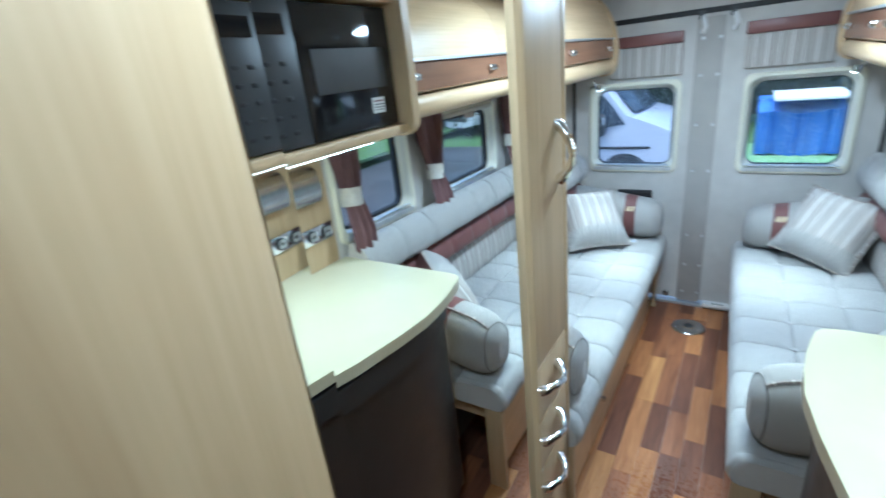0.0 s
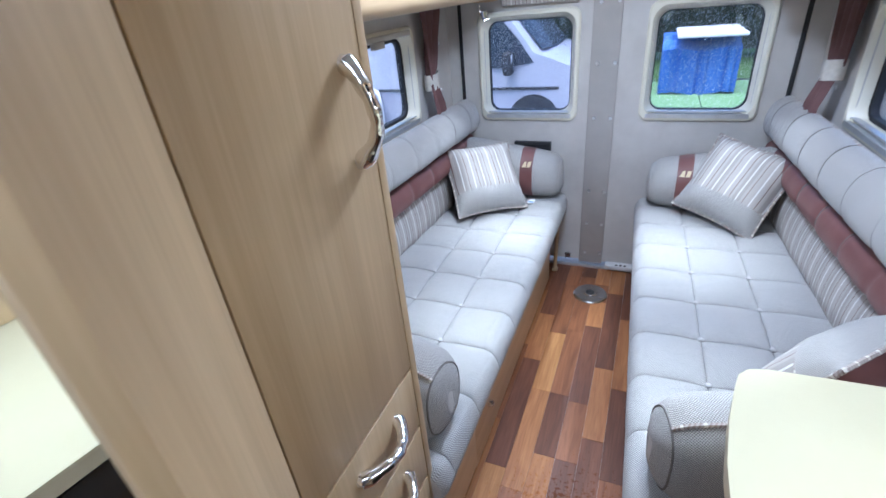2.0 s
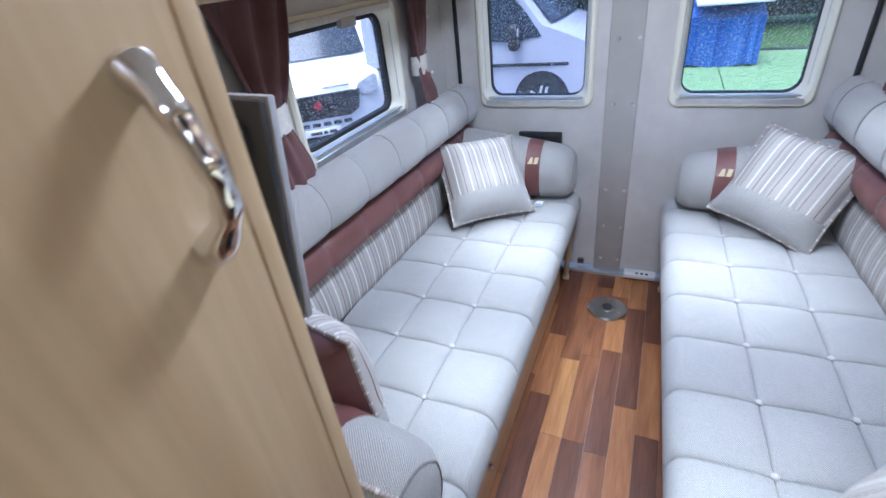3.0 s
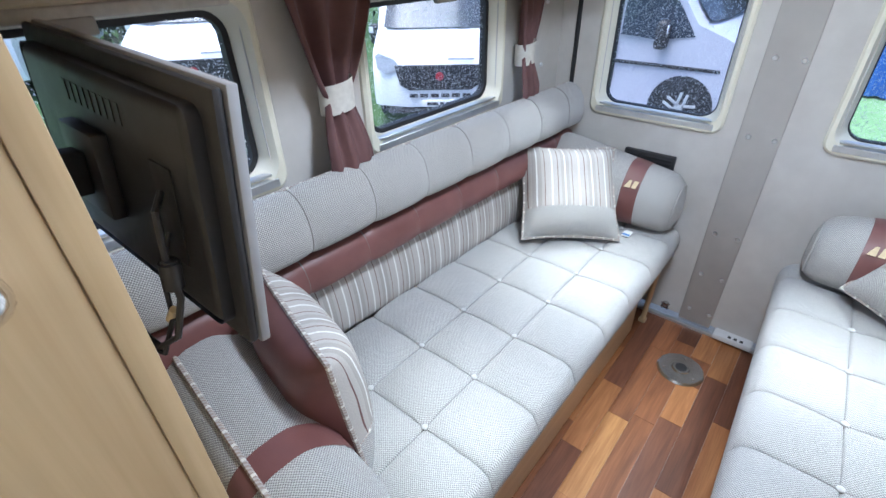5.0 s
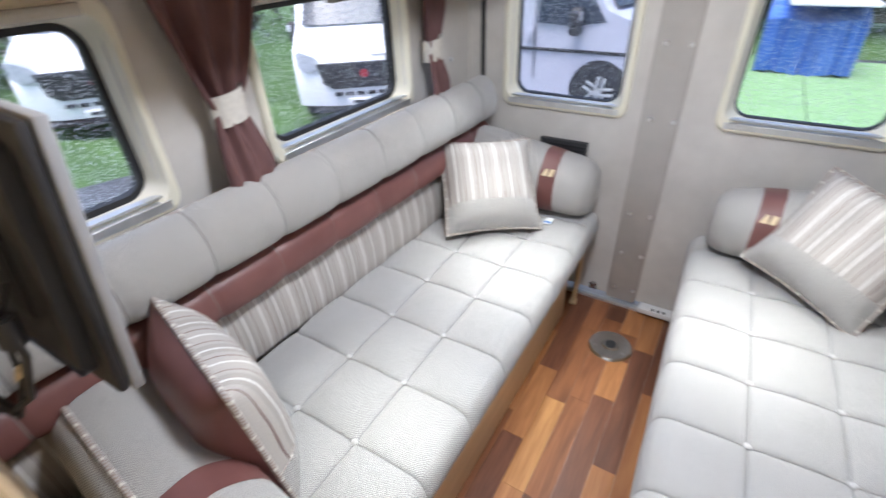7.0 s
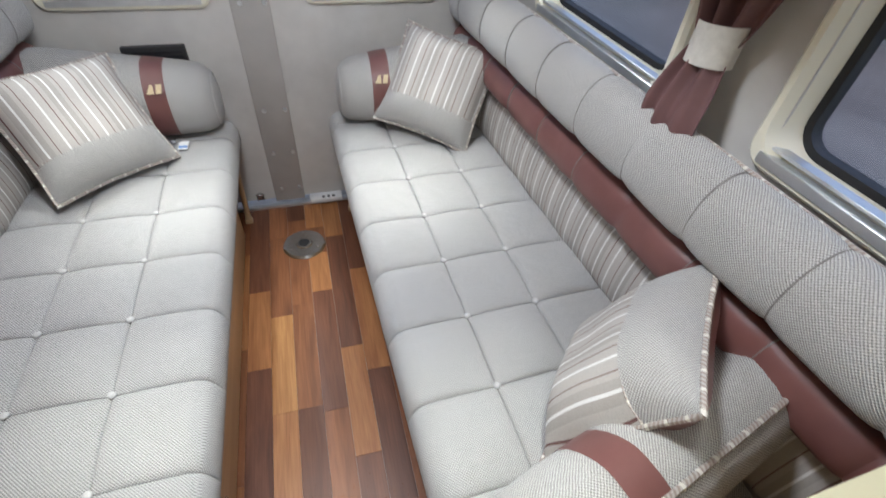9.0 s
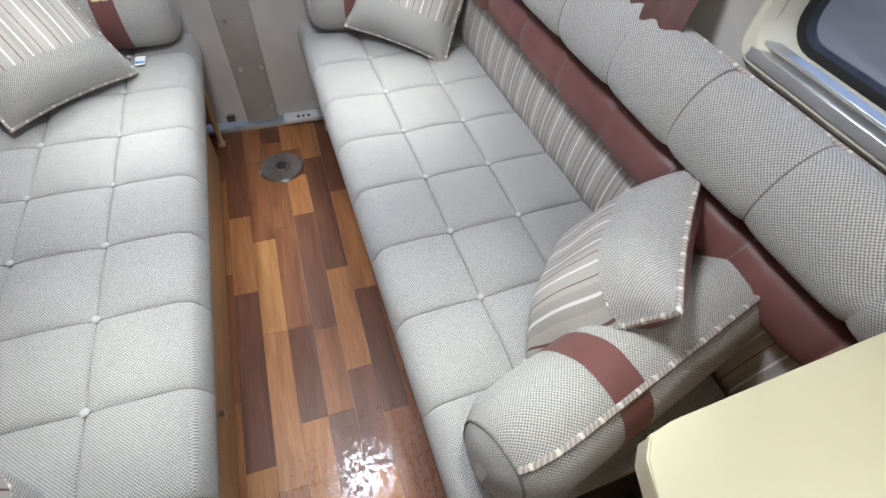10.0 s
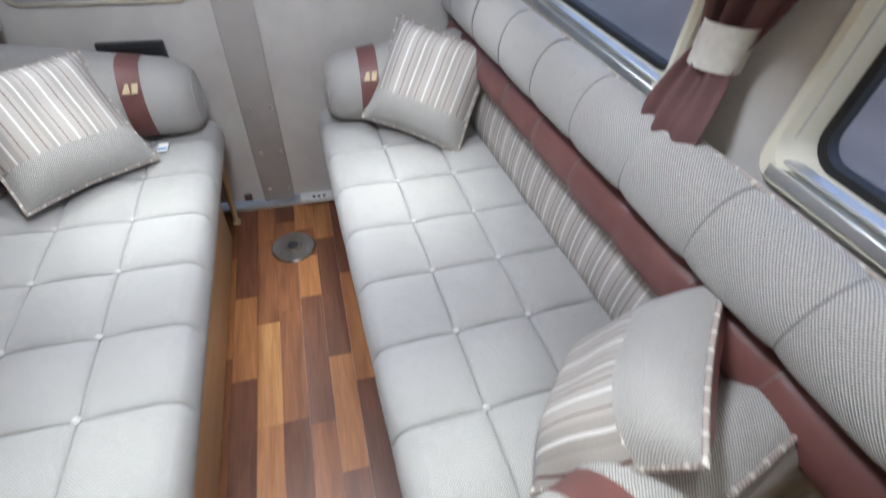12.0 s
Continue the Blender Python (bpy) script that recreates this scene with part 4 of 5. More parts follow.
# overhead kitchen unit and microwave
ov = thing("microwave_cabinet", "rounded pale ash overhead cabinet housing the microwave", "cabinet", (0.006, 0.065, 0.012))
part("base", box(0.44, 0.90, 1.20, 2.36, 1.365, 1.392, bev=0.006), M_ASH_H, ov)
bm = bmesh.new()
extrude_profile(bm, smoothed([(0.425, 1.37), (0.415, 1.40), (0.415, 1.857), (0.90, 1.857), (0.90, 1.36), (0.46, 1.352)], 1), 2.338, 2.372)
part("end_panel", bm, M_ASH, ov)
part("divider", box(0.44, 0.90, 1.775, 1.80, 1.392, 1.857), M_ASH, ov)
part("top_panel", box(0.44, 0.90, 1.80, 2.338, 1.705, 1.857, bev=0.004), M_ASH_H, ov)
part("cupboard_door", box(0.44, 0.46, 1.22, 1.772, 1.40, 1.85, bev=0.006), M_ASH, ov)
part("cupboard_body", box(0.462, 0.90, 1.22, 1.774, 1.393, 1.857), M_ASH, ov)
mw = thing("microwave", "black built-in microwave with a dark glass door", "microwave", (0.006, 0.065, 0.012))
part("body", box(0.475, 0.88, 1.805, 2.330, 1.394, 1.700, bev=0.003), M_BLACK, mw)
mdoor = part("door", box(0.462, 0.474, 1.985, 2.328, 1.397, 1.697, bev=0.003), M_GLOSSBLACK, mw)
part("window_band", box(0.459, 0.4615, 2.02, 2.29, 1.50, 1.60), M_BLACK, mdoor)
lab = part("label", box(0.458, 0.4615, 2.215, 2.265, 1.435, 1.475), M_PAPER, mdoor, "white paper label with small print")
part("print_line", box(0.4572, 0.4578, 2.22, 2.26, 1.464, 1.468), M_MAROON, lab)
for k in range(3):
    part("print_line", box(0.4572, 0.4578, 2.22, 2.26, 1.442 + 0.007 * k, 1.4445 + 0.007 * k), M_BLACK, lab)
panel = part("control_panel", box(0.460, 0.4745, 1.808, 1.980, 1.397, 1.697, bev=0.003), M_BLACK, mw)
for r in range(5):
    for c in range(3):
        part("key", box(0.4575, 0.4605, 1.842 + 0.042 * c, 1.858 + 0.042 * c, 1.425 + 0.036 * r, 1.434 + 0.036 * r, bev=0.001), M_GASKET, panel)
part("display", box(0.4575, 0.4605, 1.835, 1.955, 1.63, 1.67), M_GLOSSBLACK, panel)
sl = thing("strip_light", "lit white strip light under the kitchen cabinet", "strip light", (0.006, 0.065, 0.012))
part("diffuser", box(0.512, 0.528, 1.74, 2.26, 1.350, 1.3635, bev=0.003), M_LED, sl)

# ---- rear wall fittings ----
for x0, x1, z0 in ((-0.522, -0.160, 1.376), (0.118, 0.474, 1.378)):
    bl = thing("pelmet", "striped roller blind pelmet with a maroon top band", "blind", group="rear window pelmets")
    part("striped_face", box(x0, x1, 4.188, 4.2185, z0, z0 + 0.155, bev=0.004), M_STRIPE_X, bl)
    part("top_band", box(x0, x1, 4.184, 4.2188, z0 + 0.157, z0 + 0.215, bev=0.006), M_MAROON, bl, "maroon satin band")
for x in (-0.085, 0.055):
    ca = thing("door_catch", "white plastic door catch with a black bolt", "catch", group="door catches")
    bm = bmesh.new()
    tube(bm, [(x, 4.205, 1.66), (x + 0.012, 4.18, 1.63), (x + 0.022, 4.175, 1.595), (x + 0.010, 4.20, 1.57)], 0.012, 10)
    part("lever", bm, M_WHITE, ca)
    part("bolt", box(x - 0.012, x + 0.014, 4.18, 4.2095, 1.63, 1.67, bev=0.003), M_BLACK, ca)
vent = thing("wall_vent", "black rectangular vent on the rear door", "vent")
part("frame", box(-0.472, -0.276, 4.196, 4.2195, 0.640, 0.724, bev=0.004), M_BLACK, vent)
for k in range(4):
    part("slat", box(-0.465, -0.285, 4.192, 4.1965, 0.654 + 0.016 * k, 0.662 + 0.016 * k), M_GASKET, vent)
sill = thing("door_latch_plate", "white plastic door latch plate at the threshold", "latch plate")
part("plate", box(0.045, 0.19, 4.165, 4.218, 0.0125, 0.040, bev=0.008), M_WHITE, sill)
for k in range(3):
    part("slot", box(0.10 + 0.022 * k, 0.112 + 0.022 * k, 4.172, 4.185, 0.0395, 0.0415), M_BLACK, sill)
hook = thing("floor_hook", "small steel lashing hook by the rear door", "hook")
part("base", cyl(0.016, 0.014, 0.01, pose(-0.165, 4.214, 0.055, 90, 0, 0), 16), M_STEEL, hook)
part("eye", ring(0.03, 0.03, 0.0149, 0.005, 0, 0.006, axes((1, 0, 0), (0, 0, 1), (0, -1, 0), (-0.165, 4.209, 0.055)), 0.001), M_STEEL, hook)
for m, us in ((SIDE_L, ((3.98, 1.02), (4.09, 1.02), (4.10, 1.24), (3.99, 1.28))), (SIDE_R, ((-4.0, 1.02), (-4.1, 1.02), (-4.1, 1.24)))):
    for u, v in us:
        bt = thing("trim_button", "small grey trim fastener in the wall lining", "fastener", group="trim fasteners")
        part("cap", cyl(0.009, 0.006, 0.006, m @ Matrix.Translation((u, v, 0.003)), 12), M_ALU, bt)

# lamps
# The fitting at y 1.55 is an added, unseen one that houses the brightening lamp.
for lx, ly in CEILING_LAMPS:
    cl = thing("ceiling_light", "round flush ceiling light, lit white", "ceiling light", (lx, ly, 0), group="ceiling lights")
    part("rim", ring(0.21, 0.21, 0.1045, 0.02, 0, 0.012, axes((1, 0, 0), (0, -1, 0), (0, 0, -1), (0, 0, 1.8605)), 0.003), M_ALU, cl)
    part("diffuser", cyl(0.084, 0.084, 0.006, Matrix.Translation((0, 0, 1.856)), 40), M_LED, cl)
for lx, ly, side in READING_LAMPS:
    rl = thing("reading_light", "small chrome reading spotlight under the locker, lit", "spotlight", group="reading lights")
    bm = bmesh.new()
    tube(bm, [(lx, ly, 1.395), (lx, ly, 1.372), (lx + 0.012 * side, ly, 1.360)], 0.005, 8)
    part("stem", bm, M_CHROME, rl)
    part("head", cyl(0.013, 0.018, 0.035, look((lx + 0.022 * side, ly, 1.352), (lx + 0.24 * side, ly, 0.45)), 20, 0.002), M_CHROME, rl)
    part("lens", cyl(0.012, 0.012, 0.004, look((lx + 0.027 * side, ly, 1.337), (lx + 0.24 * side, ly, 0.45)), 16), M_LED, rl)
for lx, ly in DOWNLIGHTS:
    dl = thing("downlight", "small round ceiling downlight, lit", "downlight", (lx, ly, 0), group="ceiling downlights")
    part("rim", ring(0.07, 0.07, 0.0345, 0.012, 0, 0.008, axes((1, 0, 0), (0, -1, 0), (0, 0, -1), (0, 0, 1.8605)), 0.002), M_CHROME, dl)
    part("lens", cyl(0.023, 0.023, 0.004, Matrix.Translation((0, 0, 1.857)), 24), M_LED, dl)

# ---- floor strips ----


def plank_mat(name, light, dark):
    m, nt, bsdf = base_mat(name, 0.34)
    oi = nt.nodes.new("ShaderNodeObjectInfo")
    tc = nt.nodes.new("ShaderNodeTexCoord")
    shift = nt.nodes.new("ShaderNodeVectorMath")
    shift.operation = "MULTIPLY_ADD"
    comb = nt.nodes.new("ShaderNodeCombineXYZ")
    for k in range(3):
        nt.links.new(math_node(nt, "MULTIPLY", oi.outputs["Random"], 7.0 + 5 * k), comb.inputs[k])
    shift.inputs[1].default_value = (1, 1, 1)
    nt.links.new(tc.outputs["Object"], shift.inputs[0])
    nt.links.new(comb.outputs[0], shift.inputs[2])
    mp = nt.nodes.new("ShaderNodeMapping")
    mp.inputs["Scale"].default_value = (30, 3.2, 30)
    nt.links.new(shift.outputs[0], mp.inputs[0])
    mf = nt.nodes.new("ShaderNodeMapping")
    mf.inputs["Scale"].default_value = (240, 9, 240)
    nt.links.new(shift.outputs[0], mf.inputs[0])
    figure = nt.nodes.new("ShaderNodeTexNoise")
    figure.inputs["Scale"].default_value = 1.0
    figure.inputs["Detail"].default_value = 4
    figure.inputs["Distortion"].default_value = 0.9
    nt.links.new(mp.outputs[0], figure.inputs["Vector"])
    fine = noise_node(nt, mf.outputs[0], 1.0, 4)
    col = ramp(nt, figure.outputs["Fac"], [(0.28, dark), (0.68, light)])
    tone = ramp(nt, fine, [(0.3, (0.72, 0.68, 0.62)), (0.65, (1, 1, 1))])
    each = ramp(nt, oi.outputs["Random"], [(0.0, (0.82, 0.80, 0.78)), (1.0, (1.1, 1.08, 1.05))])
    nt.links.new(mixed(nt, mixed(nt, col, tone, 0.85, "MULTIPLY"), each, 1.0, "MULTIPLY"), bsdf.inputs["Base Color"])
    # a wet scuffed patch by the near end of the seats
    gap = nt.nodes.new("ShaderNodeVectorMath")
    gap.operation = "DISTANCE"
    gap.inputs[1].default_value = (0.085, 2.63, 0.0)
    nt.links.new(tc.outputs["Object"], gap.inputs[0])
    blot = noise_node(nt, tc.outputs["Object"], 62.0, 5, 0.75)
    near = math_node(nt, "SUBTRACT", 1.0, math_node(nt, "DIVIDE", gap.outputs["Value"], 0.46))
    wet = math_node(nt, "GREATER_THAN", math_node(nt, "ADD", math_node(nt, "MULTIPLY", near, 0.30), blot), 0.74)
    rgh = math_node(nt, "SUBTRACT", 0.46, math_node(nt, "MULTIPLY", wet, 0.37))
    nt.links.new(rgh, bsdf.inputs["Roughness"])
    bump(nt, bsdf, math_node(nt, "ADD", math_node(nt, "MULTIPLY", math_node(nt, "MULTIPLY", wet, blot), 2.0), math_node(nt, "MULTIPLY", fine, 0.25)), 0.25, 0.0007)
    return m


P_DARK = plank_mat("strip_dark", (0.19, 0.076, 0.040), (0.11, 0.042, 0.024))
P_MID = plank_mat("strip_mid", (0.32, 0.130, 0.055), (0.19, 0.072, 0.032))
P_LIGHT = plank_mat("strip_light", (0.47, 0.215, 0.082), (0.31, 0.125, 0.047))
P_GOLD = plank_mat("strip_golden", (0.60, 0.31, 0.115), (0.43, 0.19, 0.064))
STRIP = 0.0757
KNOWN = {
    0: [(4.19, "D"), (3.69, "L"), (3.35, "D"), (2.79, "G")],
    1: [(4.19, "M"), (3.98, "M"), (3.558, "G"), (3.18, "L"), (2.72, "M")],
    2: [(4.19, "D"), (4.08, "M"), (3.60, "M"), (3.18, "D"), (2.88, "L")],
    3: [(4.19, "L"), (4.02, "M"), (3.86, "L"), (3.65, "D"), (3.156, "M"), (2.88, "D")],
    4: [(4.19, "L"), (3.95, "D"), (3.376, "L"), (2.997, "D"), (2.70, "L")],
    5: [(4.19, "D"), (3.74, "L"), (3.27, "D"), (2.847, "M")],
    -1: [(4.19, "M"), (3.9, "L"), (3.44, "M"), (2.99, "L")],
}
rng = random.Random(4)
for c in range(-9, 10):
    ends = list(KNOWN.get(c, [(4.19, rng.choice("DML"))]))
    while ends[-1][0] > 0.6:
        ends.append((ends[-1][0] - rng.uniform(0.32, 0.5), rng.choice("DDMMLG")))
    x0 = -0.2155 + STRIP * c
    for (a, tone), (b, _) in zip(ends, ends[1:]):
        bm = box(x0 + 0.0004, x0 + STRIP - 0.0004, b + 0.0004, a - 0.0004, -0.0038, 0.0)
        part("plank", bm, {"D": P_DARK, "M": P_MID, "L": P_LIGHT, "G": P_GOLD}[tone], floor_ob)

# ---- outside ----


def ground_height(x, y):
    """The site falls away to the left of the van."""
    t = min(max((-x - 1.5) / 2.5, 0.0), 1.0)
    q = min(max((y - 5.0) / 3.0, 0.0), 1.0)
    return -0.5 - (0.10 + 0.367 * min(max((y - 4.0) / 3.0, 0.0), 1.0)) * t * t * (3 - 2 * t) - 0.20 * q * q * (3 - 2 * q) * (1 - t)


M_ASPHALT = plain("wet_asphalt", (0.075, 0.078, 0.085), (0.045, 0.047, 0.052), 0.38, scale=1.3, grain=90)
M_GRASS = plain("grass", (0.075, 0.145, 0.038), (0.04, 0.085, 0.022), 0.9, scale=2.5, grain=120)
M_TURF = plain("bright_turf", (0.22, 0.36, 0.17), (0.17, 0.30, 0.13), 0.9, scale=6, grain=150)
M_PAINT = plain("white_vehicle_paint", (0.80, 0.81, 0.82), (0.77, 0.78, 0.79), 0.25, scale=2, coat=0.6)
M_SILVER = plain("pale_silver_paint", (0.47, 0.48, 0.55), (0.42, 0.43, 0.50), 0.3, 0.1, scale=2, coat=0.6)
M_DARKGLASS = plain("dark_vehicle_glass", (0.05, 0.06, 0.08), (0.035, 0.045, 0.06), 0.12, scale=2)
M_DARKGLASS.node_tree.nodes["Principled BSDF"].inputs["Specular IOR Level"].default_value = 0.25
M_GRILLE = plain("black_grille", (0.03, 0.03, 0.033), (0.02, 0.02, 0.022), 0.5, scale=30)
M_TYRE = plain("tyre_rubber", (0.03, 0.03, 0.03), (0.02, 0.02, 0.02), 0.8, scale=20)
M_LENS = plain("headlamp_lens", (0.62, 0.64, 0.67), (0.40, 0.42, 0.45), 0.12, scale=14)
M_RED = plain("red_badge", (0.45, 0.03, 0.04), (0.35, 0.02, 0.03), 0.3, scale=10)
M_BLUE = plain("blue_tarpaulin", (0.075, 0.18, 0.52), (0.045, 0.115, 0.38), 0.5, scale=1.6, grain=25)
M_BRICK = plain("red_brick", (0.30, 0.12, 0.075), (0.22, 0.085, 0.055), 0.9, scale=12, grain=60)
M_HEDGE = plain("hedge_leaf", (0.075, 0.085, 0.06), (0.035, 0.045, 0.03), 0.8, scale=10)

bm = bmesh.new()
rows = []
for i in range(61):
    x = -30 + i if 0 < i < 60 else (-400 if i == 0 else 400)
    rows.append([(x, (-30 + j) if 0 < j < 60 else (-400 if j == 0 else 400), ground_height(x, -30 + j)) for j in range(61)])
grid_surface(bm, rows)
structure("ground", bm, M_GRASS, "short wet grass round the parked vans", "grass")
bm = bmesh.new()
rows = [[(x, y, ground_height(x, y) + 0.045) for y in (-25, -10, 0, 1, 2, 3, 4, 5, 6, 7, 8, 9.0)] for x in (-5.3, -5, -4.5, -4, -3.5, -3, -2.5, -2, -1.5, -1, 0, 1.0)]
grid_surface(bm, rows)
rows = [[(x, y, ground_height(x, y) + 0.045) for y in (-25, -10, 0, 4, 5, 6, 7, 8, 9, 13.5)] for x in (1.0, 3, 6, 7.6)]
grid_surface(bm, rows)
structure("road", bm, M_ASPHALT, "dark wet asphalt drive beside the vans", "road")
structure("turf", box(-0.3, 0.98, 9.01, 13.2, -0.70, -0.640), M_TURF, "strip of bright green turf", "turf")
structure("pavement", box(0.995, 2.9, 8.0, 13.2, -0.71, -0.640), M_TURF, "broad patch of bright green turf", "turf")


def wheel(parent, m, r=0.335):
    w = part("wheel", cyl(r, r, 0.22, m @ pose(0, 0, 0, 90, 0, 0), 40, 0.03), M_TYRE, parent)
    part("rim", cyl(r * 0.66, r * 0.62, 0.02, m @ pose(0, -0.112, 0, 90, 0, 0), 32, 0.004), M_GRILLE, w)
    for k in range(5):
        bm = bmesh.new()
        sp_m = m @ pose(0, -0.126, 0) @ Matrix.Rotation(radians(72 * k + 12), 4, "Y")
        add_box(bm, -0.055, -0.020, -0.008, 0.010, 0.0, r * 0.60, 0.004, m=sp_m)
        add_box(bm, 0.020, 0.055, -0.008, 0.010, 0.0, r * 0.60, 0.004, m=sp_m)
        part("spoke", bm, M_ALU, w)
    part("hub", cyl(0.05, 0.045, 0.03, m @ pose(0, -0.128, 0, 90, 0, 0), 20, 0.005), M_ALU, w)


def motor_van(name, m, paint, label, group, length=5.75):
    """A high panel van, nose towards local -y, ground at z 0."""
    ob = tagged(new(name), label, "van", group)
    ob.matrix_world = m
    W = 1.02
    side_prof = [(0.02, 0.32), (0.0, 0.55), (0.03, 0.86), (0.16, 1.06), (0.50, 1.20), (0.78, 1.30), (1.50, 2.12), (1.75, 2.40), (2.3, 2.60), (length - 0.15, 2.62), (length - 0.03, 2.5), (length, 0.40), (length - 0.15, 0.30), (0.3, 0.25)]
    rows = []
    for k, x in enumerate((-W, -W * 0.985, -W * 0.90, -W * 0.5, 0, W * 0.5, W * 0.90, W * 0.985, W)):
        e = abs(x) / W
        inset = 0.20 * e ** 4
        rows.append([(x * (1 - 0.10 * max(0, z - 1.2) / 1.4), y + (inset if y < 1.0 else inset * 0.4 if y < 2 else 0), z - (0.05 * e ** 6 if z > 2 else 0)) for y, z in side_prof])
    bm = bmesh.new()
    vs = grid_surface(bm, rows, False, True)
    bm.faces.new(vs[0])
    bm.faces.new(vs[-1])
    body = part("body", bm, paint, ob)
    # windscreen
    bm = bmesh.new()
    rows = []
    for k in range(9):
        u = -1 + k / 4
        rows.append([(u * (0.90 - 0.10 * t), 0.80 + 0.71 * t + 0.17 * u ** 4 * 0.62 - 0.022, 1.335 + 0.78 * t) for t in (0, 0.25, 0.5, 0.75, 1)])
    grid_surface(bm, rows)
    part("windscreen", bm, M_DARKGLASS, ob)
    for s in (-1, 1):
        o = axes((0, 1, 0), (0, 0, 1), (s, 0, 0), (s * (W - 0.035), 0, 0)) if s > 0 else axes((0, -1, 0), (0, 0, 1), (-1, 0, 0), (-(W - 0.035), 0, 0))
        f = 1 if s > 0 else -1
        pts = [(f * 0.98, 1.17), (f * 1.20, 1.48), (f * 1.52, 1.84), (f * 1.84, 1.92), (f * 1.86, 1.14), (f * 1.40, 1.11)]
        part("side_window", plate(pts if s > 0 else pts[::-1], 0.02, 0.034, o), M_DARKGLASS, ob)
        bm = bmesh.new()
        add_box(bm, min(s * 1.00, s * 1.20), max(s * 1.00, s * 1.20), 1.26, 1.40, 1.02, 1.34, 0.05, 3)
        part("mirror", bm, M_GRILLE, ob)
        part("mirror_light", box(min(s * 1.14, s * 1.205), max(s * 1.14, s * 1.205), 1.252, 1.262, 1.20, 1.30, bev=0.004), M_PAINT, ob)
        part("door_handle", box(min(s * 1.015, s * 1.045), max(s * 1.015, s * 1.045), 1.92, 2.00, 0.92, 1.08, bev=0.012), paint, ob)
        part("trim_line", box(min(s * 1.005, s * 1.026), max(s * 1.005, s * 1.026), 0.62, length - 0.2, 0.80, 0.84, bev=0.004), M_GRILLE, ob)
        part("arch", cyl(0.385, 0.385, 0.03, pose(s * 1.008, 0.98, 0.35, 0, 90, 0), 40, 0.004), M_GRILLE, ob)
        part("door_seam", box(min(s * 1.004, s * 1.0225), max(s * 1.004, s * 1.0225), 1.885, 1.896, 0.45, 2.02), M_GRILLE, ob)
        part("headlamp", plate([(s * 0.58, 0.86), (s * 0.66, 1.00), (s * 0.90, 1.10), (s * 0.95, 1.06), (s * 0.93, 0.88), (s * 0.80, 0.80)], -0.14, 0.04, axes((1, 0, 0), (0, 0, 1), (0, -1, 0), (0, 0.10, 0)), 0.01), M_LENS, ob)
        wheel(ob, pose(s * 0.90, 0.98, 0.335, 0, 0, 90 * s))
        wheel(ob, pose(s * 0.90, length - 0.8, 0.335, 0, 0, 90 * s))
    part("grille", plate([(-0.66, 0.93), (0.66, 0.93), (0.60, 0.66), (0.46, 0.58), (-0.46, 0.58), (-0.60, 0.66)], -0.05, 0.025, axes((1, 0, 0), (0, 0, 1), (0, -1, 0), (0, 0.0, 0)), 0.01), M_GRILLE, ob)
    for k in range(4):
        part("grille_bar", box(-0.58, 0.58, -0.036, -0.026, 0.66 + 0.065 * k, 0.675 + 0.065 * k, bev=0.003), M_GASKET, ob)
    part("badge", cyl(0.062, 0.058, 0.02, pose(0, -0.035, 0.78, 90, 0, 0), 24, 0.003), M_RED, ob)
    for k in range(6):
        part("lower_vent", box(-0.46 + 0.16 * k, -0.34 + 0.16 * k, -0.022, 0.04, 0.475, 0.525, bev=0.004), M_GRILLE, ob)
    pl = part("plate", box(-0.27, 0.27, -0.034, 0.03, 0.335, 0.43, bev=0.004), M_PAPER, ob)
    bm = bmesh.new()
    for x0, x1 in ((-0.20, -0.03), (0.0, 0.06), (0.09, 0.20)):
        add_box(bm, x0, x1, -0.0365, -0.0345, 0.36, 0.405)
    part("plate_marks", bm, M_GRILLE, pl)
    part("bonnet_mark", box(0.12, 0.52, 0.085, 0.10, 0.985, 1.015, bev=0.002), M_LENS, ob)
    part("bumper_lip", box(-0.80, 0.80, -0.015, 0.2, 0.235, 0.29, bev=0.02), M_GRILLE, ob)
    return ob


# vans parked in a row on the lower grass, noses towards the windows
HEAD = 38.0
motor_van("campervan", pose(-4.54, 7.83, -0.967, 0, 0, HEAD), M_PAINT, "white panel van with a black grille parked on the grass", "parked vans")
motor_van("campervan", pose(-7.10, 5.43, -0.775, 0, 0, 50), M_PAINT, "white panel van with a black grille parked on the grass", "parked vans")
motor_van("campervan", pose(-10.6, 3.1, -0.60, 0, 0, 60), M_PAINT, "white panel van with a black grille parked on the grass", "parked vans")
# silver van side-on behind the rear doors, nose to the right
motor_van("campervan", pose(-0.42, 9.77, -0.70, 0, 0, 90), M_SILVER, "pale silver van standing side-on behind the rear doors", "parked vans", 3.75)

tarp = thing("covered_stack", "low stack under a bright blue tarpaulin", "tarpaulin", (0.92, 12.45, -0.63))
bm = bmesh.new()
rows = []
for i in range(25):
    u = i / 24
    rows.append([(-0.64 + 1.28 * u, -0.55 + 0.04 * math.sin(u * 40) + 0.02 * math.sin(u * 93) + (0.5 * t if t > 0.9 else 0), 0.96 * t + 0.03 * math.sin(u * 9)) for t in (0, 0.2, 0.4, 0.6, 0.8, 0.92, 1.0)] + [(-0.64 + 1.28 * u, 0.8, 0.95), (-0.64 + 1.28 * u, 0.85, 0)])
vs = grid_surface(bm, rows, False, False)
bm.faces.new(vs[0])
bm.faces.new(vs[-1])
part("sheet", bm, M_BLUE, tarp)
part("white_lid", box(-0.42, 0.68, -0.72, 0.8, 0.985, 1.035, bev=0.015), M_WHITE, tarp)

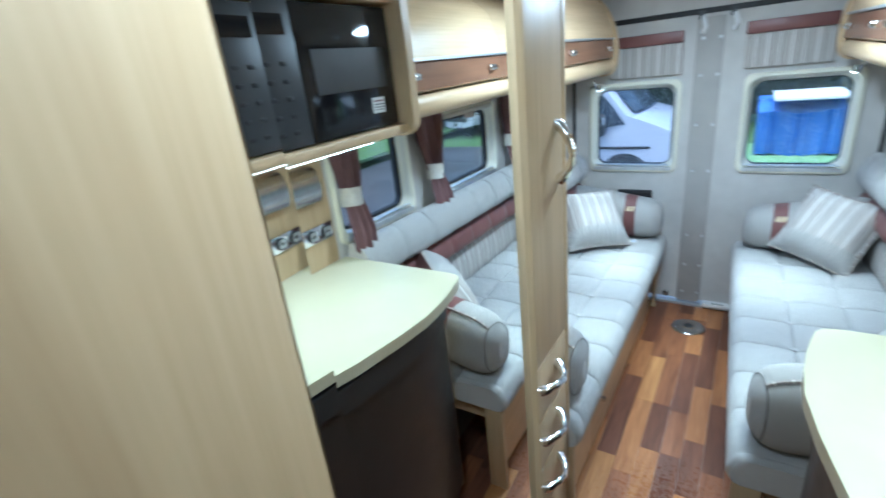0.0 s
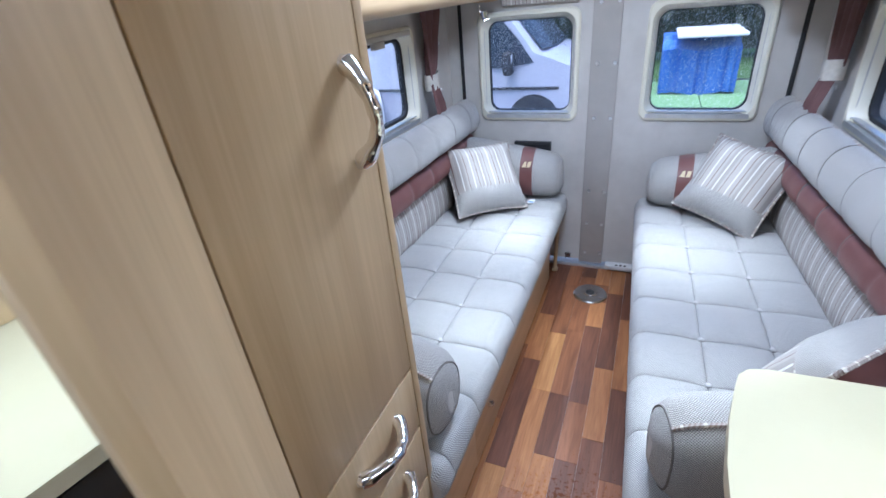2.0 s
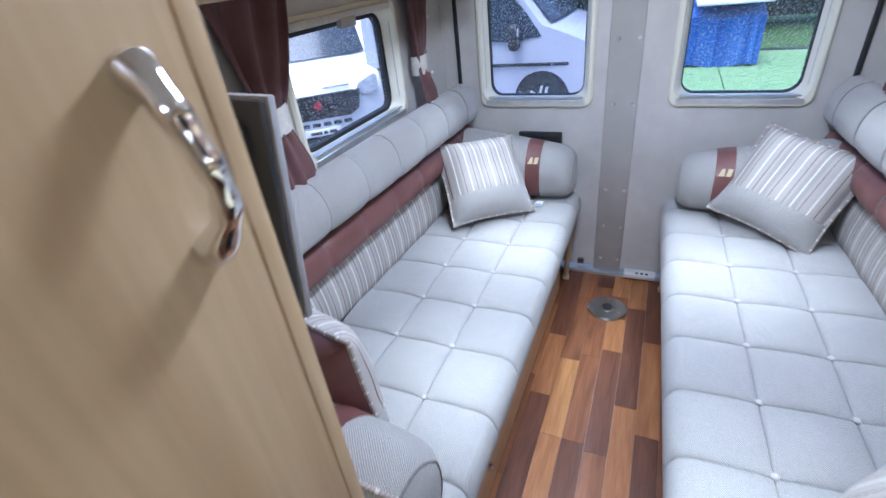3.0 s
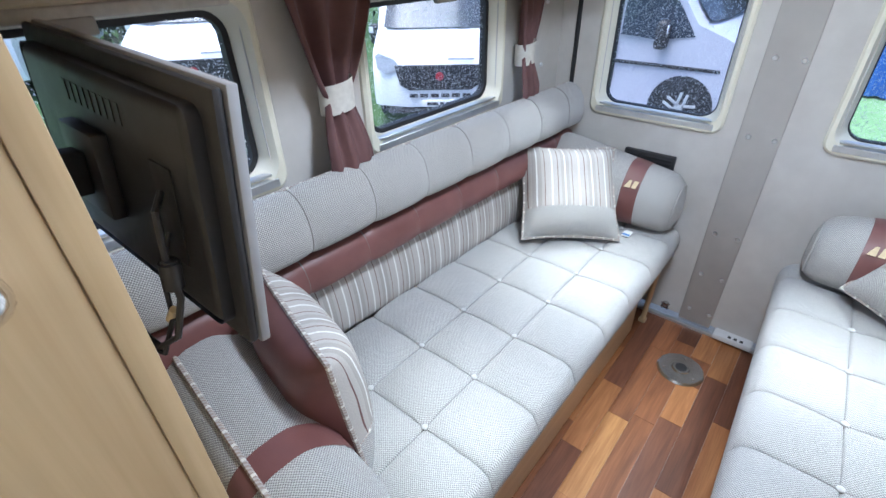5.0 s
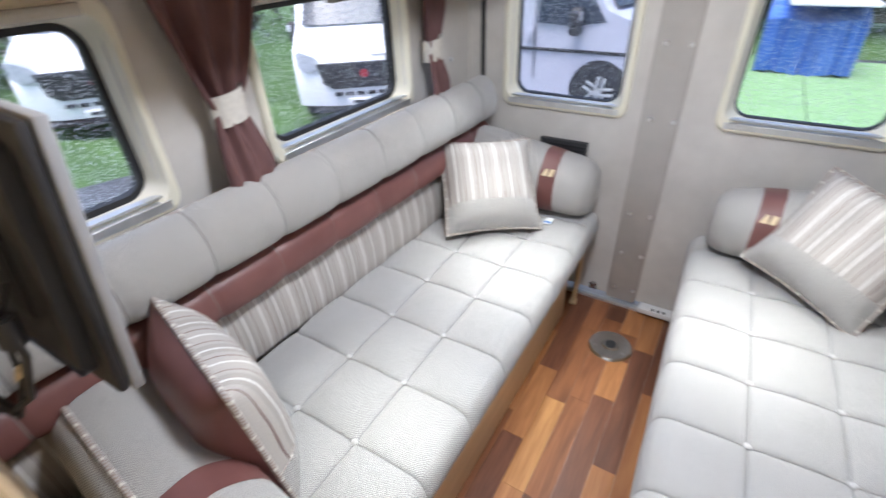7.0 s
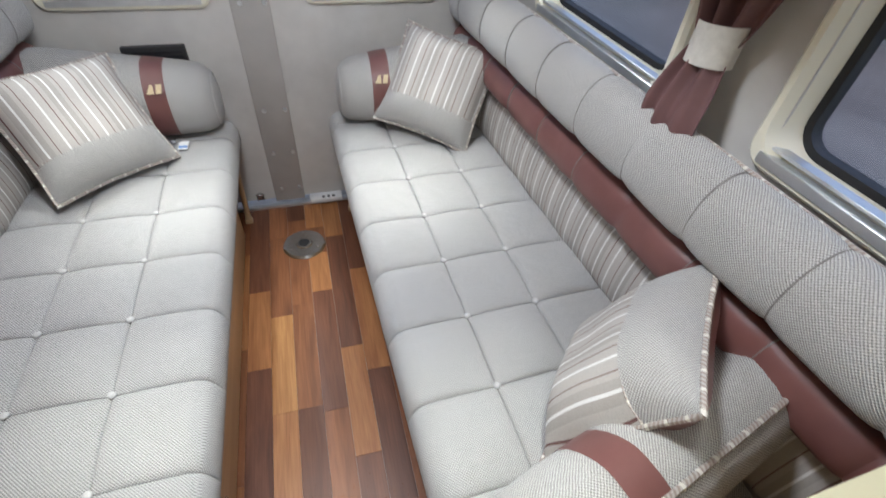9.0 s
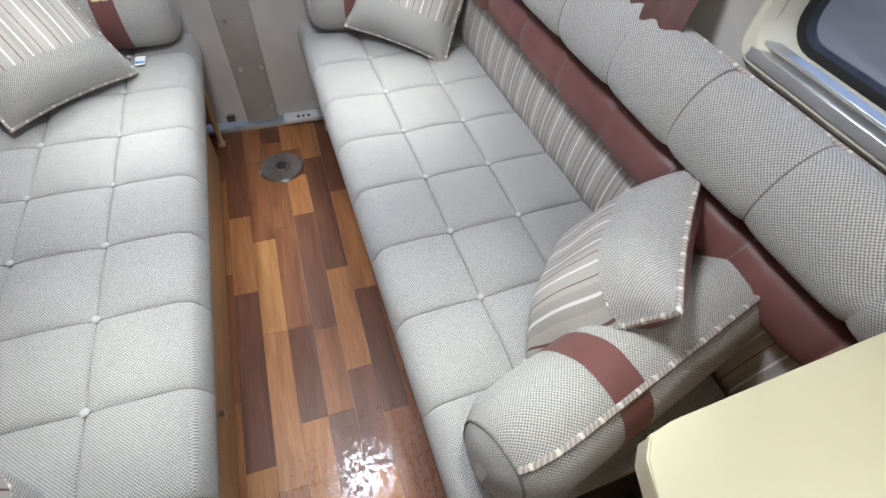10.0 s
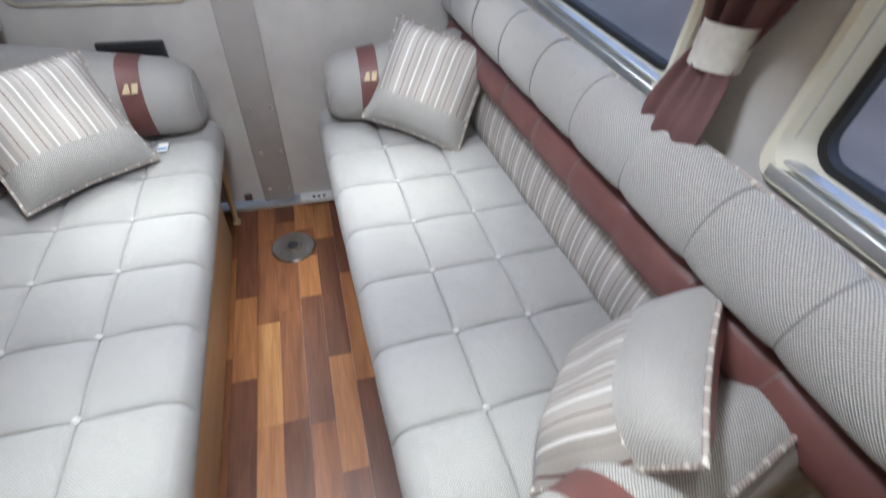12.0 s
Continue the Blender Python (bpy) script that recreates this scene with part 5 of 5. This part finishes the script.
hedge = tagged(new("hedge"), "dark bare hedge behind the parked vehicles", "hedge", kind="stuff")
rng = random.Random(11)
verts, faces = [], []
for k in range(9000):
    a = rng.random()
    if a < 0.6:
        x, y, g = rng.uniform(-14, 16), 16.0 + rng.uniform(-0.9, 0.9), -0.5
    else:
        x, y, g = rng.uniform(-22, -12), rng.uniform(4, 16), -1.1
    z = g + 3.6 * rng.random() ** 0.8 + 0.5 * math.sin(x * 0.8)
    s = rng.uniform(0.07, 0.2)
    e = Euler((rng.uniform(0, 3), rng.uniform(0, 3), rng.uniform(0, 3))).to_matrix()
    b = len(verts)
    for q in ((-s, -s * 0.5, 0), (s, -s * 0.4, 0.02), (s * 0.6, s * 0.6, 0), (-s * 0.7, s * 0.5, 0.03)):
        v = e @ Vector(q)
        verts.append((x + v.x, y + v.y, z + v.z))
    faces.append((b, b + 1, b + 2, b + 3))
me = bpy.data.meshes.new("hedge")
me.from_pydata(verts, [], faces)
me.materials.append(M_HEDGE)
leaves = new("leaves", me)
leaves.parent = hedge
bm = bmesh.new()
add_box(bm, -14, 16, 16.6, 17.2, -0.5, 2.9)
add_box(bm, -22.6, -22.0, 4, 16, -1.1, 2.6)
part("inner_mass", bm, M_HEDGE, hedge)

# the far side of the drive: brick wall, shutter, and a parked car
bw = thing("brick_building", "low red brick building across the drive", "building", (9.6, 8.0, -0.5))
part("wall", box(0, 0.3, -9, 6, 0, 3.2), M_BRICK, bw)
part("roof", box(-0.3, 4, -9.3, 6.3, 3.2, 3.35), M_ASPHALT, bw)
verge = structure("verge", box(7.62, 9.4, -20, 25, -0.5, -0.42), M_GRASS, "strip of grass beyond the drive", "grass")
car = thing("parked_car", "small white car parked across the drive", "car", (6.9, 17.5, -0.66), 20)
bm = bmesh.new()
extrude_profile(bm, smoothed([(-0.75, 0.25), (-0.85, 0.6), (-0.70, 0.95), (-0.55, 1.45), (0.55, 1.45), (0.70, 0.95), (0.85, 0.6), (0.75, 0.25)], 1), -1.9, 1.9)
part("body", bm, M_PAINT, car)
part("windscreen", box(-0.58, 0.58, -1.915, -1.90, 0.98, 1.38, bev=0.004), M_DARKGLASS, car)
part("grille", box(-0.45, 0.45, -1.92, -1.90, 0.45, 0.66, bev=0.004), M_GRILLE, car)
for s in (-1, 1):
    part("headlamp", box(min(s * 0.48, s * 0.72), max(s * 0.48, s * 0.72), -1.925, -1.90, 0.62, 0.78, bev=0.01), M_LENS, car)
    for yy in (-1.2, 1.25):
        part("wheel", cyl(0.31, 0.31, 0.2, pose(s * 0.72, yy, 0.31, 0, 90, 0), 28, 0.03), M_TYRE, car)

shed = thing("ribbed_shed", "pale ribbed metal shed beyond the drive", "shed", (8.2, 23.5, -0.7), -20)
part("wall", box(-4, 4, 0.05, 3, 0, 3.4), M_GRILLE, shed)
for k in range(16):
    part("rib", box(-3.9, 3.9, -0.04, 0.048, 1.3 + 0.13 * k, 1.40 + 0.13 * k, bev=0.015), M_SILVER, shed)
